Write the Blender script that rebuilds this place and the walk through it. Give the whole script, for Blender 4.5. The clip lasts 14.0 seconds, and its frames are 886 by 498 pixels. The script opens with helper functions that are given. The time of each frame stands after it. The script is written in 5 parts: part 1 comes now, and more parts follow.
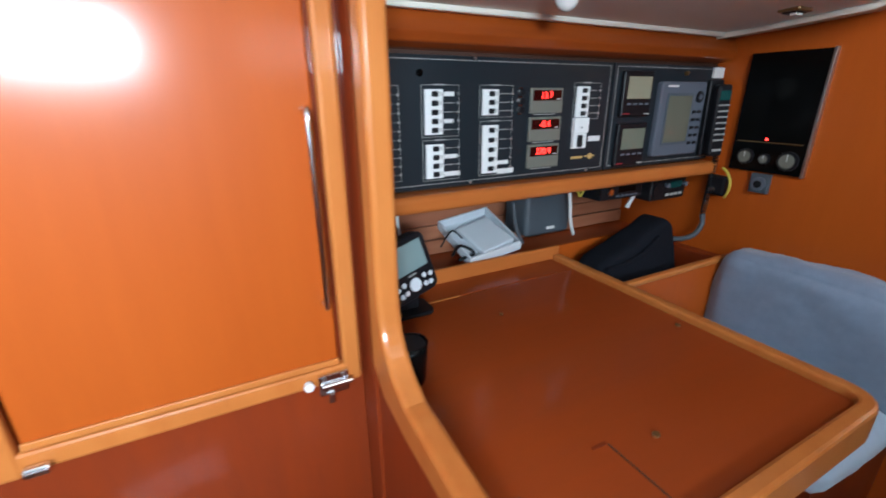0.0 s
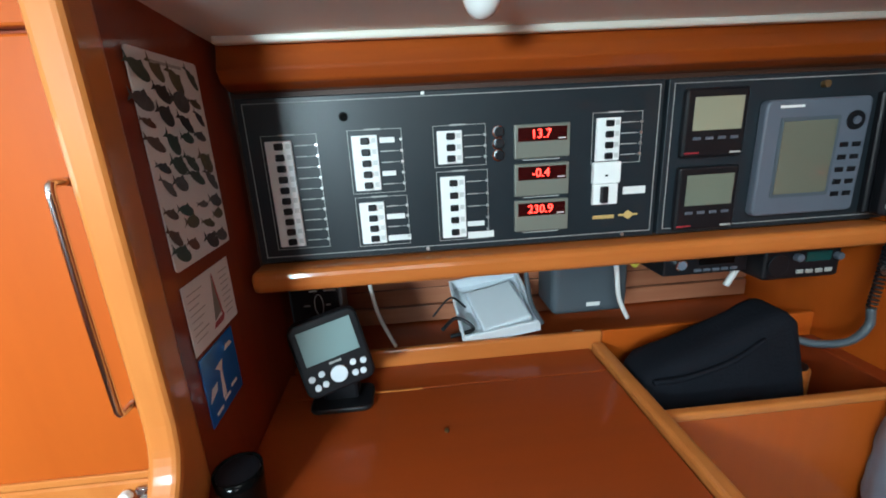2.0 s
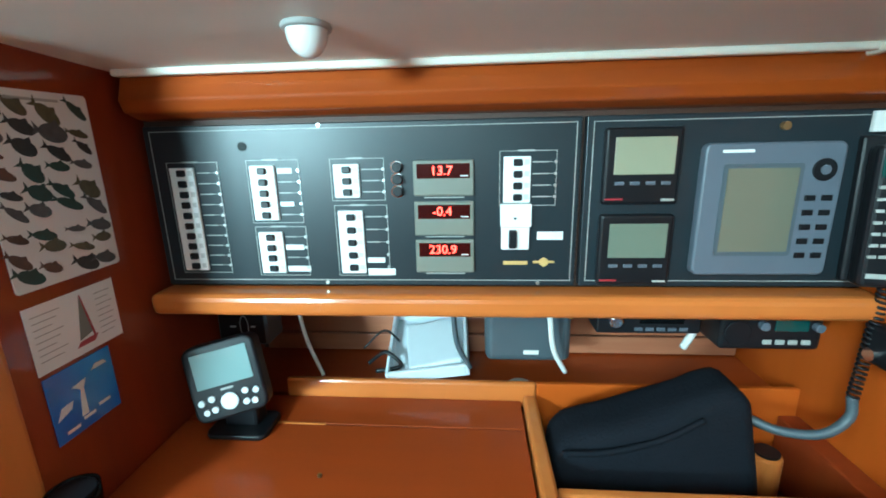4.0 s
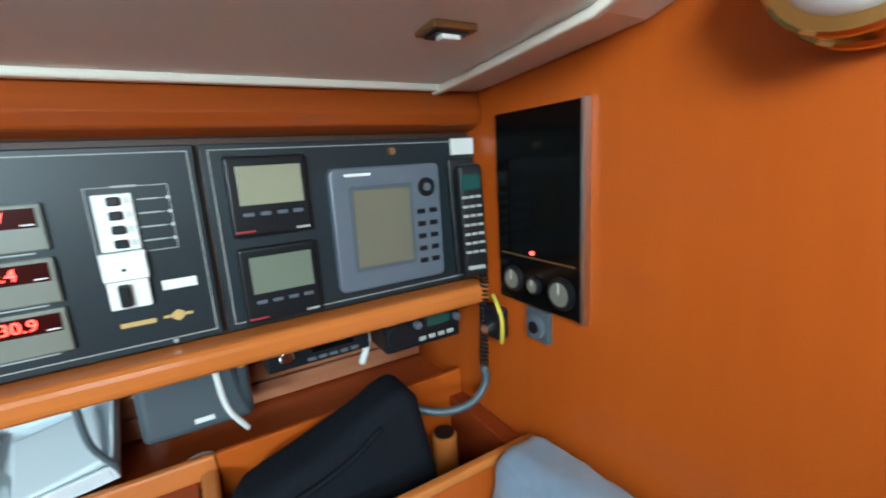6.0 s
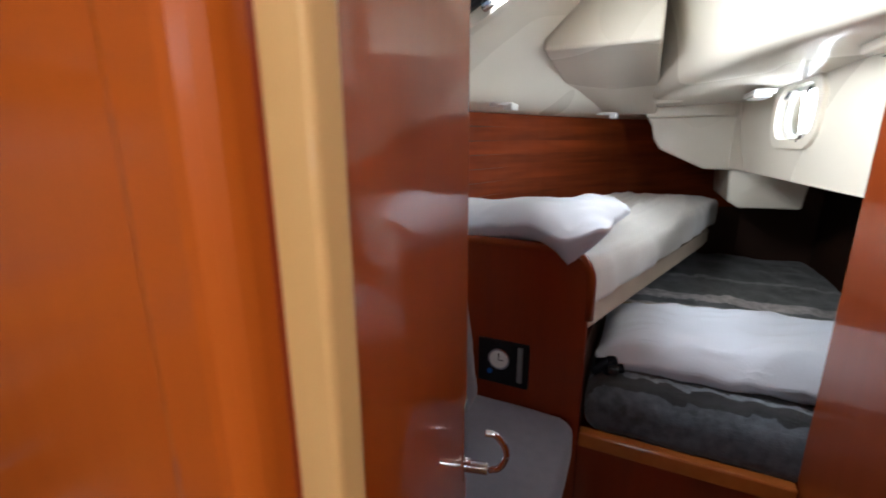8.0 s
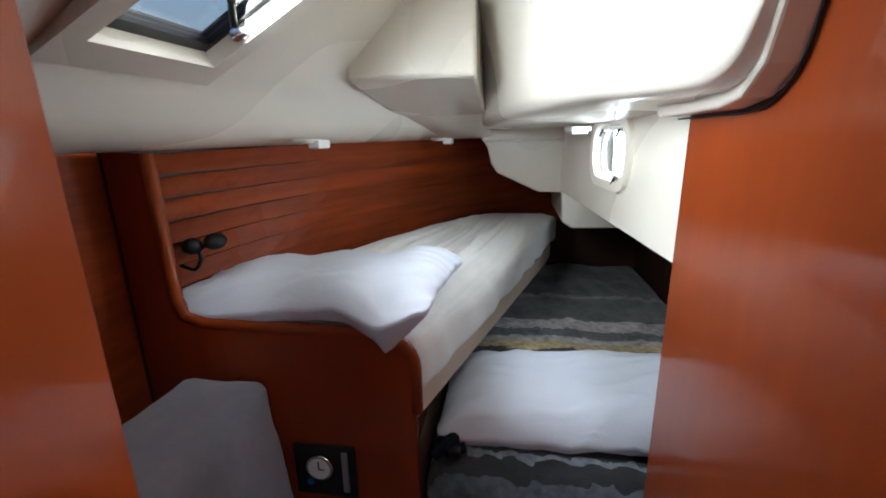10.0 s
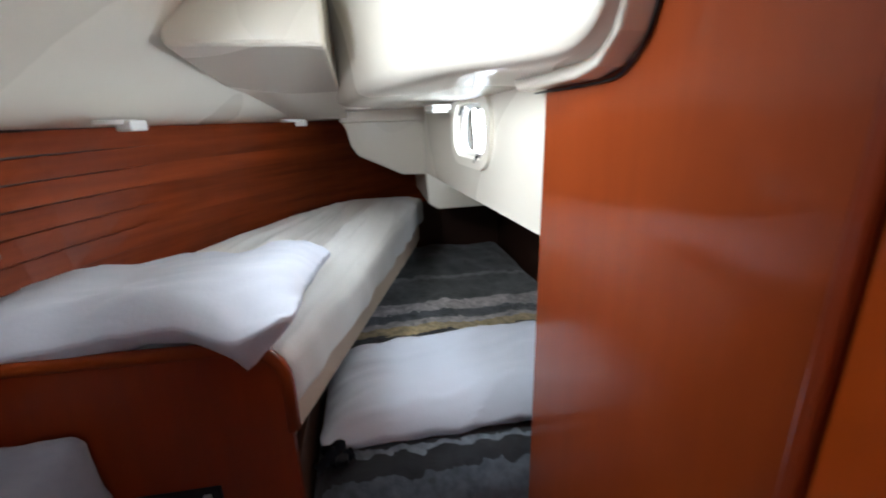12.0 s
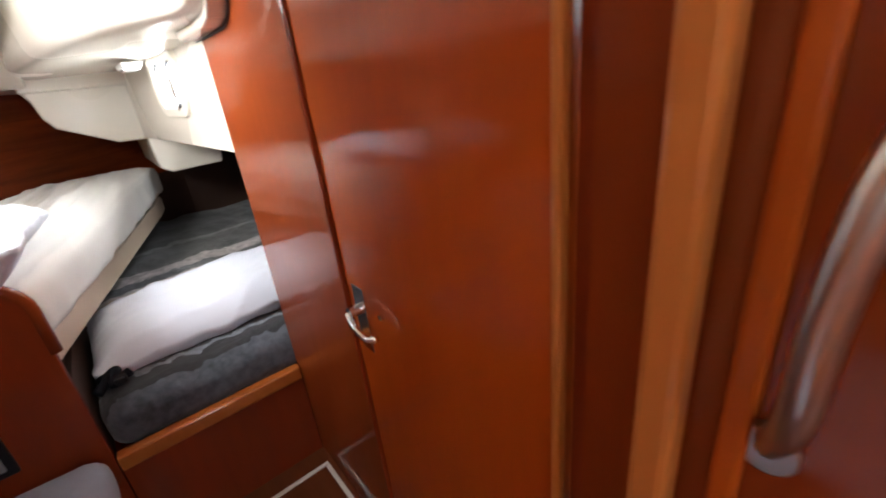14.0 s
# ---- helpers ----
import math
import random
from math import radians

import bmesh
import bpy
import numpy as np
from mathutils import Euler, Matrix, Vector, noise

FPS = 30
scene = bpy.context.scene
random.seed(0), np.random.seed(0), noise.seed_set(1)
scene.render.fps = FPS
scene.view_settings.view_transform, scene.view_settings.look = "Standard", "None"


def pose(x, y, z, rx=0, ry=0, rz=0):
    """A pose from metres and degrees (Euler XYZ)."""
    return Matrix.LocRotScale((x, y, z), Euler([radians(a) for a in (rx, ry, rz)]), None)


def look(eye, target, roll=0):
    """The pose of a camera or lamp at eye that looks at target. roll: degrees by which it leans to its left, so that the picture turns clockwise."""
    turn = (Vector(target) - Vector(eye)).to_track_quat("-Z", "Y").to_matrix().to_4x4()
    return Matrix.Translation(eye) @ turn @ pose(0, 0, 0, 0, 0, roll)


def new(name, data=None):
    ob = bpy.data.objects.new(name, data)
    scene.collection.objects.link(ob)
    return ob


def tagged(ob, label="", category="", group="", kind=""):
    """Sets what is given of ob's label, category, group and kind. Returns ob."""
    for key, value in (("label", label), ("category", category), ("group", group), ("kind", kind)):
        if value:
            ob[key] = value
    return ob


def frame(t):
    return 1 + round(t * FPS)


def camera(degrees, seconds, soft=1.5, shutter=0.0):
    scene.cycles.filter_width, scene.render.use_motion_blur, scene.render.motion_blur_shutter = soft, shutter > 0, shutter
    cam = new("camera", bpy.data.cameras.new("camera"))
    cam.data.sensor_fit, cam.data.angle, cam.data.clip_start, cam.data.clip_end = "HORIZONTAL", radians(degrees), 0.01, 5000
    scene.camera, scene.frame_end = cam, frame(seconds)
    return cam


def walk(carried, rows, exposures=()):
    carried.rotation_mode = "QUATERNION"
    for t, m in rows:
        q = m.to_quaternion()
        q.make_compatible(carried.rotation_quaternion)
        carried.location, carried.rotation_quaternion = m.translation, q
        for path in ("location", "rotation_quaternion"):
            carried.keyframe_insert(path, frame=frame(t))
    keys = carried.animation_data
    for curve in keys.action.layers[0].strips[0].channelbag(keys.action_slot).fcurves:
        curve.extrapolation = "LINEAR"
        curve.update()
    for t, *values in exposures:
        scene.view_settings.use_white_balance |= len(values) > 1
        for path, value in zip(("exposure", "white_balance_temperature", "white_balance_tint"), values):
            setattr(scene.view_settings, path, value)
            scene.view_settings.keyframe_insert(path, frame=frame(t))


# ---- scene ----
cam = camera(92.1, 14.0, soft=1.8, shutter=0.3)
PATH = [
    (0, (0.013, -0.001, 1.253), (0.884, 1.669, 0.578), -0.3),
    (0.5, (0.199, -0.008, 1.275), (1.129, 1.635, 0.616), 0.1),
    (1, (0.322, 0.005, 1.279), (1.224, 1.677, 0.653), 0.8),
    (1.5, (0.448, 0.079, 1.275), (1.01, 1.9, 0.667), 0.3),
    (2, (0.561, 0.118, 1.279), (0.702, 2.033, 0.722), -3.1),
    (4.5, (0.95, 0.172, 1.307), (0.794, 2.111, 0.844), -1.2),
    (5, (1.006, 0.177, 1.291), (1.165, 2.127, 0.879), 0.0),
    (5.5, (1.022, 0.193, 1.28), (1.6, 2.075, 0.929), -2.1),
    (6, (1.05, 0.179, 1.294), (2.038, 1.871, 0.891), -3.5),
    (6.5, (1.115, 0.132, 1.288), (2.414, 1.584, 0.836), -2.9),
    (7, (1.228, 0.035, 1.254), (2.686, 1.338, 0.832), -3.4),
    (7.5, (1.373, -0.013, 1.274), (2.986, 1.068, 0.795), -2.1),
    (8, (1.477, -0.029, 1.282), (3.224, 0.815, 0.798), -0.3),
    (8.5, (1.56, -0.053, 1.321), (3.436, 0.431, 0.826), 0.3),
    (9, (1.636, -0.095, 1.391), (3.539, 0.257, 0.884), -0.4),
    (11.5, (1.94, -0.121, 1.435), (3.859, 0.035, 0.894), -3.3),
    (12, (1.87, -0.108, 1.408), (3.757, -0.409, 0.816), -1.5),
    (12.5, (1.761, -0.103, 1.377), (3.537, -0.752, 0.727), -1.4),
    (13, (1.628, -0.094, 1.343), (3.312, -0.931, 0.661), -2.7),
    (13.5, (1.495, -0.086, 1.334), (3.077, -1.062, 0.597), -4.0),
    (14, (1.375, -0.13, 1.334), (2.835, -1.242, 0.54), -6.4),
]
walk(cam, [(t, look(eye, target, roll)) for t, eye, target, roll in PATH],
     exposures=[(0, 0.28, 5400, 2), (1.5, 0.42, 5300, -2), (2.2, 0.7, 5400, -12), (4.3, 1.4, 4700, -28), (5.5, 1.1, 4900, -24), (6.5, 0.95, 5700, 2), (7.5, 0.4, 5900, 8), (9, 0.3, 5700, 4), (11.5, 0.1, 5500, 4), (13, 0.8, 6100, 10), (14, 1.2, 6200, 10)])

# ---- world, lights, exposure ----
world = bpy.data.worlds.new("sky")
scene.world = world
world.use_nodes = True
wn = world.node_tree.nodes
sky = wn.new("ShaderNodeTexSky")
sky.sky_type, sky.sun_disc = "NISHITA", False
sky.sun_elevation, sky.sun_rotation = radians(52), radians(150)
sky.dust_density, sky.air_density = 7, 1.2
wn["Background"].inputs["Strength"].default_value = 0.15
world.node_tree.links.new(sky.outputs[0], wn["Background"].inputs["Color"])
sun = new("sun", bpy.data.lights.new("sun", "SUN"))
sun.data.energy, sun.data.angle, sun.data.color = 0.8, radians(18), (1, 0.96, 0.91)
sun.matrix_world = look((0, 0, 6), (0.9, 1.6, 2.0))


def area(name, m, sx, sy, watts, colour):
    lamp = new(name, bpy.data.lights.new(name, "AREA"))
    lamp.data.shape, lamp.data.size, lamp.data.size_y = "RECTANGLE", sx, sy
    lamp.data.energy, lamp.data.color = watts, colour
    lamp.matrix_world = m
    return lamp


steps_light = area("companionway_daylight", look((0.68, -0.80, 1.86), (1.6, 0.35, 1.45)), 0.60, 0.55, 5.8, (1, 0.97, 0.94))
steps_light.data.spread = radians(84)
area("saloon_hatch_daylight", look((-1.15, -0.35, 1.86), (0.5, 0.6, 1.1)), 0.5, 0.5, 3.5, (0.96, 0.98, 1))
area("forward_window_daylight", look((-1.66, -0.1, 1.22), (0.7, 0.75, 1.40)), 0.55, 0.3, 3.2, (0.93, 0.97, 1))
side_light = area("saloon_window_daylight", look((-0.62, -1.57, 1.52), (-0.3, 0.7, 1.2)), 0.62, 0.22, 16, (0.95, 0.98, 1))
side_light.data.spread = radians(78)
area("saloon_window_daylight", look((0.55, -1.57, 1.52), (0.4, 0.9, 1.2)), 0.62, 0.22, 2, (0.95, 0.98, 1))
hatch_light = area("deck_hatch_daylight", look((2.47, 0.30, 1.66), (2.82, -0.43, 1.42)), 0.30, 0.28, 5.3, (1, 0.97, 0.93))
hatch_light.data.spread = radians(114)
area("porthole_daylight", look((3.17, -0.56, 1.365), (3.12, 0.4, 1.15)), 0.34, 0.17, 3.5, (0.97, 0.98, 1))


# ---- materials ----
def nodes_of(mat):
    return mat.node_tree.nodes, mat.node_tree.links


def surface(name, colour, rough=0.5, metal=0.0, coat=0.0, vary=0.12, scale=18, stretch=(1, 1, 1), bump=0.0, bump_scale=60,
            emit=0.0, sheen=0.0, spec=0.5, second=None, coat_rough=0.07):
    mat = bpy.data.materials.new(name)
    mat.use_nodes = True
    n, l = nodes_of(mat)
    b = n["Principled BSDF"]
    co = n.new("ShaderNodeTexCoord")
    mp = n.new("ShaderNodeMapping")
    mp.inputs["Scale"].default_value = stretch
    l.new(co.outputs["Object"], mp.inputs["Vector"])
    fine, broad = n.new("ShaderNodeTexNoise"), n.new("ShaderNodeTexNoise")
    fine.inputs["Scale"].default_value, fine.inputs["Detail"].default_value = scale, 6
    broad.inputs["Scale"].default_value, broad.inputs["Detail"].default_value = scale / 7, 2
    info = n.new("ShaderNodeObjectInfo")
    shift = n.new("ShaderNodeVectorMath")
    shift.operation = "ADD"
    l.new(mp.outputs[0], shift.inputs[0])
    l.new(info.outputs["Random"], shift.inputs[1])
    for t in (fine, broad):
        l.new(shift.outputs[0], t.inputs["Vector"])
    mixed = n.new("ShaderNodeMath")
    mixed.operation = "ADD"
    l.new(fine.outputs[0], mixed.inputs[0])
    l.new(broad.outputs[0], mixed.inputs[1])
    ramp = n.new("ShaderNodeValToRGB")
    ramp.color_ramp.elements[0].position, ramp.color_ramp.elements[1].position = 0.32, 0.7
    half = n.new("ShaderNodeMath")
    half.operation = "MULTIPLY"
    half.inputs[1].default_value = 0.5
    l.new(mixed.outputs[0], half.inputs[0])
    l.new(half.outputs[0], ramp.inputs[0])
    dark = second or tuple(c * (1 - vary) for c in colour)
    light = colour if second else tuple(min(1, c * (1 + vary)) for c in colour)
    ramp.color_ramp.elements[0].color, ramp.color_ramp.elements[1].color = (*dark, 1), (*light, 1)
    l.new(ramp.outputs[0], b.inputs["Base Color"])
    b.inputs["Metallic"].default_value = metal
    b.inputs["Specular IOR Level"].default_value = spec
    b.inputs["Coat Weight"].default_value, b.inputs["Coat Roughness"].default_value = coat, coat_rough
    b.inputs["Coat IOR"].default_value = 1.42
    b.inputs["Sheen Weight"].default_value = sheen
    rr = n.new("ShaderNodeMapRange")
    rr.inputs["To Min"].default_value, rr.inputs["To Max"].default_value = rough * 0.85, min(1, rough * 1.15)
    l.new(broad.outputs[0], rr.inputs["Value"])
    l.new(rr.outputs[0], b.inputs["Roughness"])
    if bump:
        rel, bp = n.new("ShaderNodeTexNoise"), n.new("ShaderNodeBump")
        rel.inputs["Scale"].default_value, rel.inputs["Detail"].default_value = bump_scale, 4
        l.new(mp.outputs[0], rel.inputs["Vector"])
        l.new(rel.outputs[0], bp.inputs["Height"])
        bp.inputs["Strength"].default_value, bp.inputs["Distance"].default_value = bump, 0.004
        l.new(bp.outputs[0], b.inputs["Normal"])
    if emit:
        b.inputs["Emission Color"].default_value, b.inputs["Emission Strength"].default_value = (*colour, 1), emit
    return mat


CHERRY, CHERRY_DARK = (0.43, 0.087, 0.007), (0.385, 0.074, 0.006)
M_wood = surface("varnished_cherry_upright", CHERRY, 0.5, coat=0.55, coat_rough=0.17, spec=0.12, scale=9, stretch=(3.5, 3.5, 0.35), second=CHERRY_DARK, bump=0.03, bump_scale=30)
M_woodx = surface("varnished_cherry_lengthwise", CHERRY, 0.5, coat=0.6, coat_rough=0.14, spec=0.12, scale=9, stretch=(0.35, 3.5, 3.5), second=CHERRY_DARK, bump=0.03, bump_scale=30)
M_desk = surface("varnished_cherry_desk", (0.31, 0.05, 0.006), 0.45, coat=0.45, coat_rough=0.12, spec=0.12, scale=9, stretch=(0.4, 3.5, 3.5), second=(0.27, 0.048, 0.009), bump=0.02, bump_scale=30)
M_fascia = surface("glossy_cherry_fascia", (0.36, 0.075, 0.007), 0.4, coat=0.95, coat_rough=0.08, spec=0.2, scale=9, stretch=(0.35, 3.5, 3.5), second=(0.25, 0.045, 0.005), bump=0.02, bump_scale=30)
M_edge = surface("solid_cherry_edge", (0.56, 0.2, 0.045), 0.35, coat=0.5, coat_rough=0.1, spec=0.15, scale=12, stretch=(2, 2, 0.5), second=(0.45, 0.14, 0.028))
M_edgex = surface("solid_cherry_rail", (0.5, 0.16, 0.033), 0.35, coat=0.5, coat_rough=0.1, spec=0.15, scale=12, stretch=(0.4, 2, 2), second=(0.4, 0.11, 0.02))
M_pale = surface("pale_raw_wood_edge", (0.7, 0.42, 0.16), 0.5, coat=0.2, scale=14, stretch=(3, 3, 0.4), second=(0.6, 0.33, 0.11))
# Dark red wood; also stands for shade on cabinet front, bin side and rebate.
M_red = surface("dark_red_wood_and_shade", (0.24, 0.034, 0.005), 0.5, coat=0.6, spec=0.12, scale=9, stretch=(3.5, 3.5, 0.4), second=(0.19, 0.03, 0.008), bump=0.03, bump_scale=30)
M_plank = surface("mahogany_hull_planks", (0.28, 0.05, 0.009), 0.4, coat=0.6, spec=0.12, scale=8, stretch=(0.4, 0.4, 5), second=(0.12, 0.018, 0.004), bump=0.04, bump_scale=30)
M_shelf = surface("dull_brown_lining_boards", (0.40, 0.17, 0.09), 0.35, coat=0.4, spec=0.3, scale=8, stretch=(0.4, 5, 5), second=(0.26, 0.09, 0.045), bump=0.05, bump_scale=30)
M_sole = surface("dark_cabin_sole", (0.16, 0.042, 0.012), 0.4, coat=0.5, spec=0.2, scale=9, stretch=(0.4, 3.5, 3.5), second=(0.11, 0.028, 0.008), bump=0.02, bump_scale=30)
M_liner = surface("cream_vinyl_headliner", (0.80, 0.80, 0.73), 0.55, vary=0.03, scale=6, bump=0.06, bump_scale=220)
M_gel = surface("white_gelcoat_moulding", (0.8, 0.755, 0.65), 0.28, coat=0.3, vary=0.025, scale=5)
M_panel = surface("anthracite_panel", (0.014, 0.019, 0.024), 0.4, spec=0.35, vary=0.15, scale=12, bump=0.05, bump_scale=300)
M_black = surface("black_plastic", (0.008, 0.008, 0.010), 0.38, spec=0.3, vary=0.15, scale=20, bump=0.04, bump_scale=300)
# Shaded copy of the cherry: low light on these walls is in the colour.
M_cabin = surface("varnished_cherry_shaded", (0.24, 0.042, 0.006), 0.5, coat=0.75, spec=0.1, scale=9, stretch=(3.5, 3.5, 0.35), second=(0.205, 0.034, 0.005), bump=0.03, bump_scale=30)
M_leaf = surface("varnished_cherry_door", (0.46, 0.082, 0.006), 0.5, coat=0.75, spec=0.1, scale=9, stretch=(3.5, 3.5, 0.35), second=(0.39, 0.066, 0.005), bump=0.02, bump_scale=30)
M_gloss = surface("glossy_black_panel", (0.003, 0.003, 0.003), 0.12, vary=0.1, scale=10, spec=0.1)
M_grey = surface("grey_plastic", (0.10, 0.112, 0.14), 0.4, vary=0.06, scale=20)
M_bezel = surface("olive_grey_meter_face", (0.16, 0.16, 0.13), 0.4, vary=0.05, scale=20)
M_white = surface("white_plastic", (0.8, 0.8, 0.78), 0.35, vary=0.03, scale=30)
M_paper = surface("white_paper", (0.72, 0.72, 0.7), 0.6, vary=0.03, scale=15)
M_legend = surface("pale_legend_print", (0.55, 0.55, 0.53), 0.5, vary=0.05)
M_line = surface("printed_grey_line", (0.36, 0.36, 0.34), 0.5, vary=0.05)
M_gold = surface("printed_gold_mark", (0.5, 0.34, 0.12), 0.4, vary=0.05)
M_led = surface("red_led_digits", (1.0, 0.03, 0.02), 0.4, emit=5.0, vary=0)
M_ledwin = surface("dark_red_display_window", (0.03, 0.003, 0.003), 0.15, vary=0.05)
M_lcd = surface("pale_lcd_screen", (0.27, 0.26, 0.18), 0.2, coat=0.5, vary=0.05, scale=8)
M_lcdblue = surface("pale_blue_lcd_screen", (0.22, 0.30, 0.30), 0.15, coat=0.6, vary=0.05, scale=8)
M_lcdgreen = surface("grey_green_lcd_screen", (0.15, 0.17, 0.13), 0.2, coat=0.5, vary=0.05, scale=8)
M_teal = surface("dark_teal_display", (0.015, 0.06, 0.055), 0.2, coat=0.5, vary=0.05, scale=8)
M_lcddark = surface("olive_lcd_screen", (0.14, 0.135, 0.10), 0.2, coat=0.5, vary=0.06, scale=8)
M_chrome = surface("polished_stainless", (0.75, 0.75, 0.76), 0.14, metal=1.0, vary=0.03)
M_satin = surface("satin_steel", (0.55, 0.54, 0.52), 0.32, metal=1.0, vary=0.05)
M_brass = surface("polished_brass", (0.75, 0.48, 0.16), 0.16, metal=1.0, vary=0.08, scale=25)
M_bronze = surface("brown_bronze_plate", (0.3, 0.19, 0.08), 0.3, metal=0.8, vary=0.08)
M_glass = surface("frosted_lamp_glass", (0.85, 0.85, 0.82), 0.2, coat=0.5, vary=0.02)
M_blue = surface("grey_blue_seat_fabric", (0.2, 0.25, 0.34), 0.85, vary=0.1, scale=45, sheen=0.3, bump=0.25, bump_scale=500)
M_lilac = surface("grey_seat_fabric", (0.22, 0.22, 0.27), 0.85, vary=0.1, scale=45, sheen=0.3, bump=0.25, bump_scale=500)
M_paleblue = surface("pale_blue_towel", (0.5, 0.62, 0.74), 0.9, vary=0.08, scale=40, sheen=0.3, bump=0.3, bump_scale=260)
M_sheet = surface("white_cotton_sheet", (0.8, 0.79, 0.76), 0.8, vary=0.04, scale=10, sheen=0.2, bump=0.15, bump_scale=120)
M_sheetblue = surface("bluish_white_cotton", (0.72, 0.76, 0.86), 0.8, vary=0.04, scale=10, sheen=0.2, bump=0.15, bump_scale=120)
M_bag = surface("black_nylon_bag", (0.007, 0.008, 0.012), 0.85, spec=0.15, vary=0.2, scale=40, bump=0.4, bump_scale=160)
M_tray = surface("white_styrofoam_tray", (0.66, 0.70, 0.74), 0.5, vary=0.03)
M_greybox = surface("slate_blue_device", (0.07, 0.085, 0.1), 0.4, vary=0.06)
M_yellow = surface("yellow_cord", (0.6, 0.5, 0.06), 0.6, vary=0.05)
M_cable = surface("white_cable", (0.7, 0.7, 0.68), 0.5, vary=0.04)
M_photo = surface("blue_sea_photograph", (0.02, 0.07, 0.36), 0.25, coat=0.4, scale=14, second=(0.03, 0.16, 0.5))
M_beige = surface("beige_bunk_board", (0.62, 0.5, 0.38), 0.55, vary=0.06, scale=10)
M_inlay = surface("white_floor_inlay", (0.75, 0.73, 0.7), 0.35, vary=0.04)
# Near-black for recesses and gaps: their shade is put into the colour.
M_void = surface("recess_shade_lining", (0.05, 0.018, 0.008), 0.6, vary=0.2, scale=6)
M_stain = surface("dark_red_print", (0.3, 0.02, 0.03), 0.5, vary=0.1)
FISH = [surface("fish_print_" + n, c, 0.5, vary=0.35, scale=90) for n, c in (
    ("black", (0.02, 0.02, 0.02)), ("brown", (0.09, 0.04, 0.02)), ("grey", (0.07, 0.07, 0.07)), ("olive", (0.08, 0.07, 0.03)), ("green", (0.02, 0.05, 0.035)))]

M_pane = bpy.data.materials.new("clear_acrylic_pane")
M_pane.use_nodes = True
pb = M_pane.node_tree.nodes["Principled BSDF"]
pb.inputs["Transmission Weight"].default_value, pb.inputs["Roughness"].default_value = 1.0, 0.03
pb.inputs["Base Color"].default_value = (0.95, 0.97, 0.97, 1)


def blanket_material():
    """Grey woven blanket with ragged cream, grey and mustard bands across the berth."""
    mat = surface("banded_grey_blanket", (0.10, 0.108, 0.118), 0.9, vary=0.7, scale=40, sheen=0.3, bump=0.6, bump_scale=240)
    n, l = nodes_of(mat)
    b = n["Principled BSDF"]
    base = b.inputs["Base Color"].links[0].from_socket
    co, sep = n.new("ShaderNodeTexCoord"), n.new("ShaderNodeSeparateXYZ")
    wob = n.new("ShaderNodeTexNoise")
    wob.inputs["Scale"].default_value = 22
    l.new(co.outputs["Object"], sep.inputs[0])
    l.new(co.outputs["Object"], wob.inputs["Vector"])
    add = n.new("ShaderNodeMath")
    add.operation = "MULTIPLY_ADD"
    add.inputs[1].default_value = 0.07
    l.new(wob.outputs[0], add.inputs[0])
    l.new(sep.outputs["X"], add.inputs[2])
    ramp = n.new("ShaderNodeValToRGB")
    rng = n.new("ShaderNodeMapRange")
    rng.inputs["From Min"].default_value, rng.inputs["From Max"].default_value = -0.83, 1.17
    l.new(add.outputs[0], rng.inputs["Value"])
    l.new(rng.outputs[0], ramp.inputs[0])
    cr = ramp.color_ramp
    cr.interpolation = "CONSTANT"
    stops = ((0.0, (0.7, 0.75, 0.85)), (0.085, (0.12, 0.12, 0.14)), (0.115, (2.1, 2.2, 2.3)), (0.128, (0.2, 0.2, 0.22)), (0.42, (5.0, 3.6, 1.7)),
             (0.457, (5.0, 4.3, 3.9)), (0.478, (1.2, 1.2, 1.2)), (0.515, (5.0, 4.3, 3.9)), (0.565, (0.95, 0.93, 0.85)), (0.7, (2.2, 2.1, 1.9)), (0.73, (0.7, 0.7, 0.68)))
    for k, (p, c) in enumerate(stops):
        e = cr.elements[k] if k < 2 else cr.elements.new(p)
        e.position, e.color = p, (*[v / 5 for v in c], 1)
    mul = n.new("ShaderNodeMix")
    mul.data_type, mul.blend_type = "RGBA", "MULTIPLY"
    mul.inputs[0].default_value = 1.0
    l.new(base, mul.inputs[6])
    gain = n.new("ShaderNodeVectorMath")
    gain.operation = "SCALE"
    gain.inputs["Scale"].default_value = 5
    l.new(ramp.outputs[0], gain.inputs[0])
    l.new(gain.outputs[0], mul.inputs[7])
    l.new(mul.outputs[2], b.inputs["Base Color"])
    return mat


M_blanket = blanket_material()

# ---- mesh helpers ----
BASE = {}


def link(name, bm, mat, parent=None, label="", smooth=False, loc=(0, 0, 0)):
    """Links a bmesh given in world metres as one object whose origin is at loc, or at its parent's."""
    base = BASE[parent.name] if parent else Vector(loc)
    bmesh.ops.translate(bm, verts=bm.verts, vec=-base)
    bmesh.ops.recalc_face_normals(bm, faces=bm.faces)
    me = bpy.data.meshes.new(name)
    bm.to_mesh(me)
    bm.free()
    me.materials.append(mat)
    if smooth:
        for p in me.polygons:
            p.use_smooth = True
    ob = new(name, me)
    BASE[ob.name] = base
    if parent:
        ob.parent = parent
    else:
        ob.location = base
    if label:
        ob["label"] = label
    return ob


def part(name, bm, mat, parent, label="", smooth=False):
    return link(name, bm, mat, parent, label, smooth)


def thing(name, base, label, category, group=""):
    e = new(name)
    e.location = base
    BASE[e.name] = Vector(base)
    return tagged(e, label, category, group)


def structure(name, bm, mat, label="", smooth=False):
    return tagged(link(name, bm, mat, None, label, smooth), label, kind="structure")


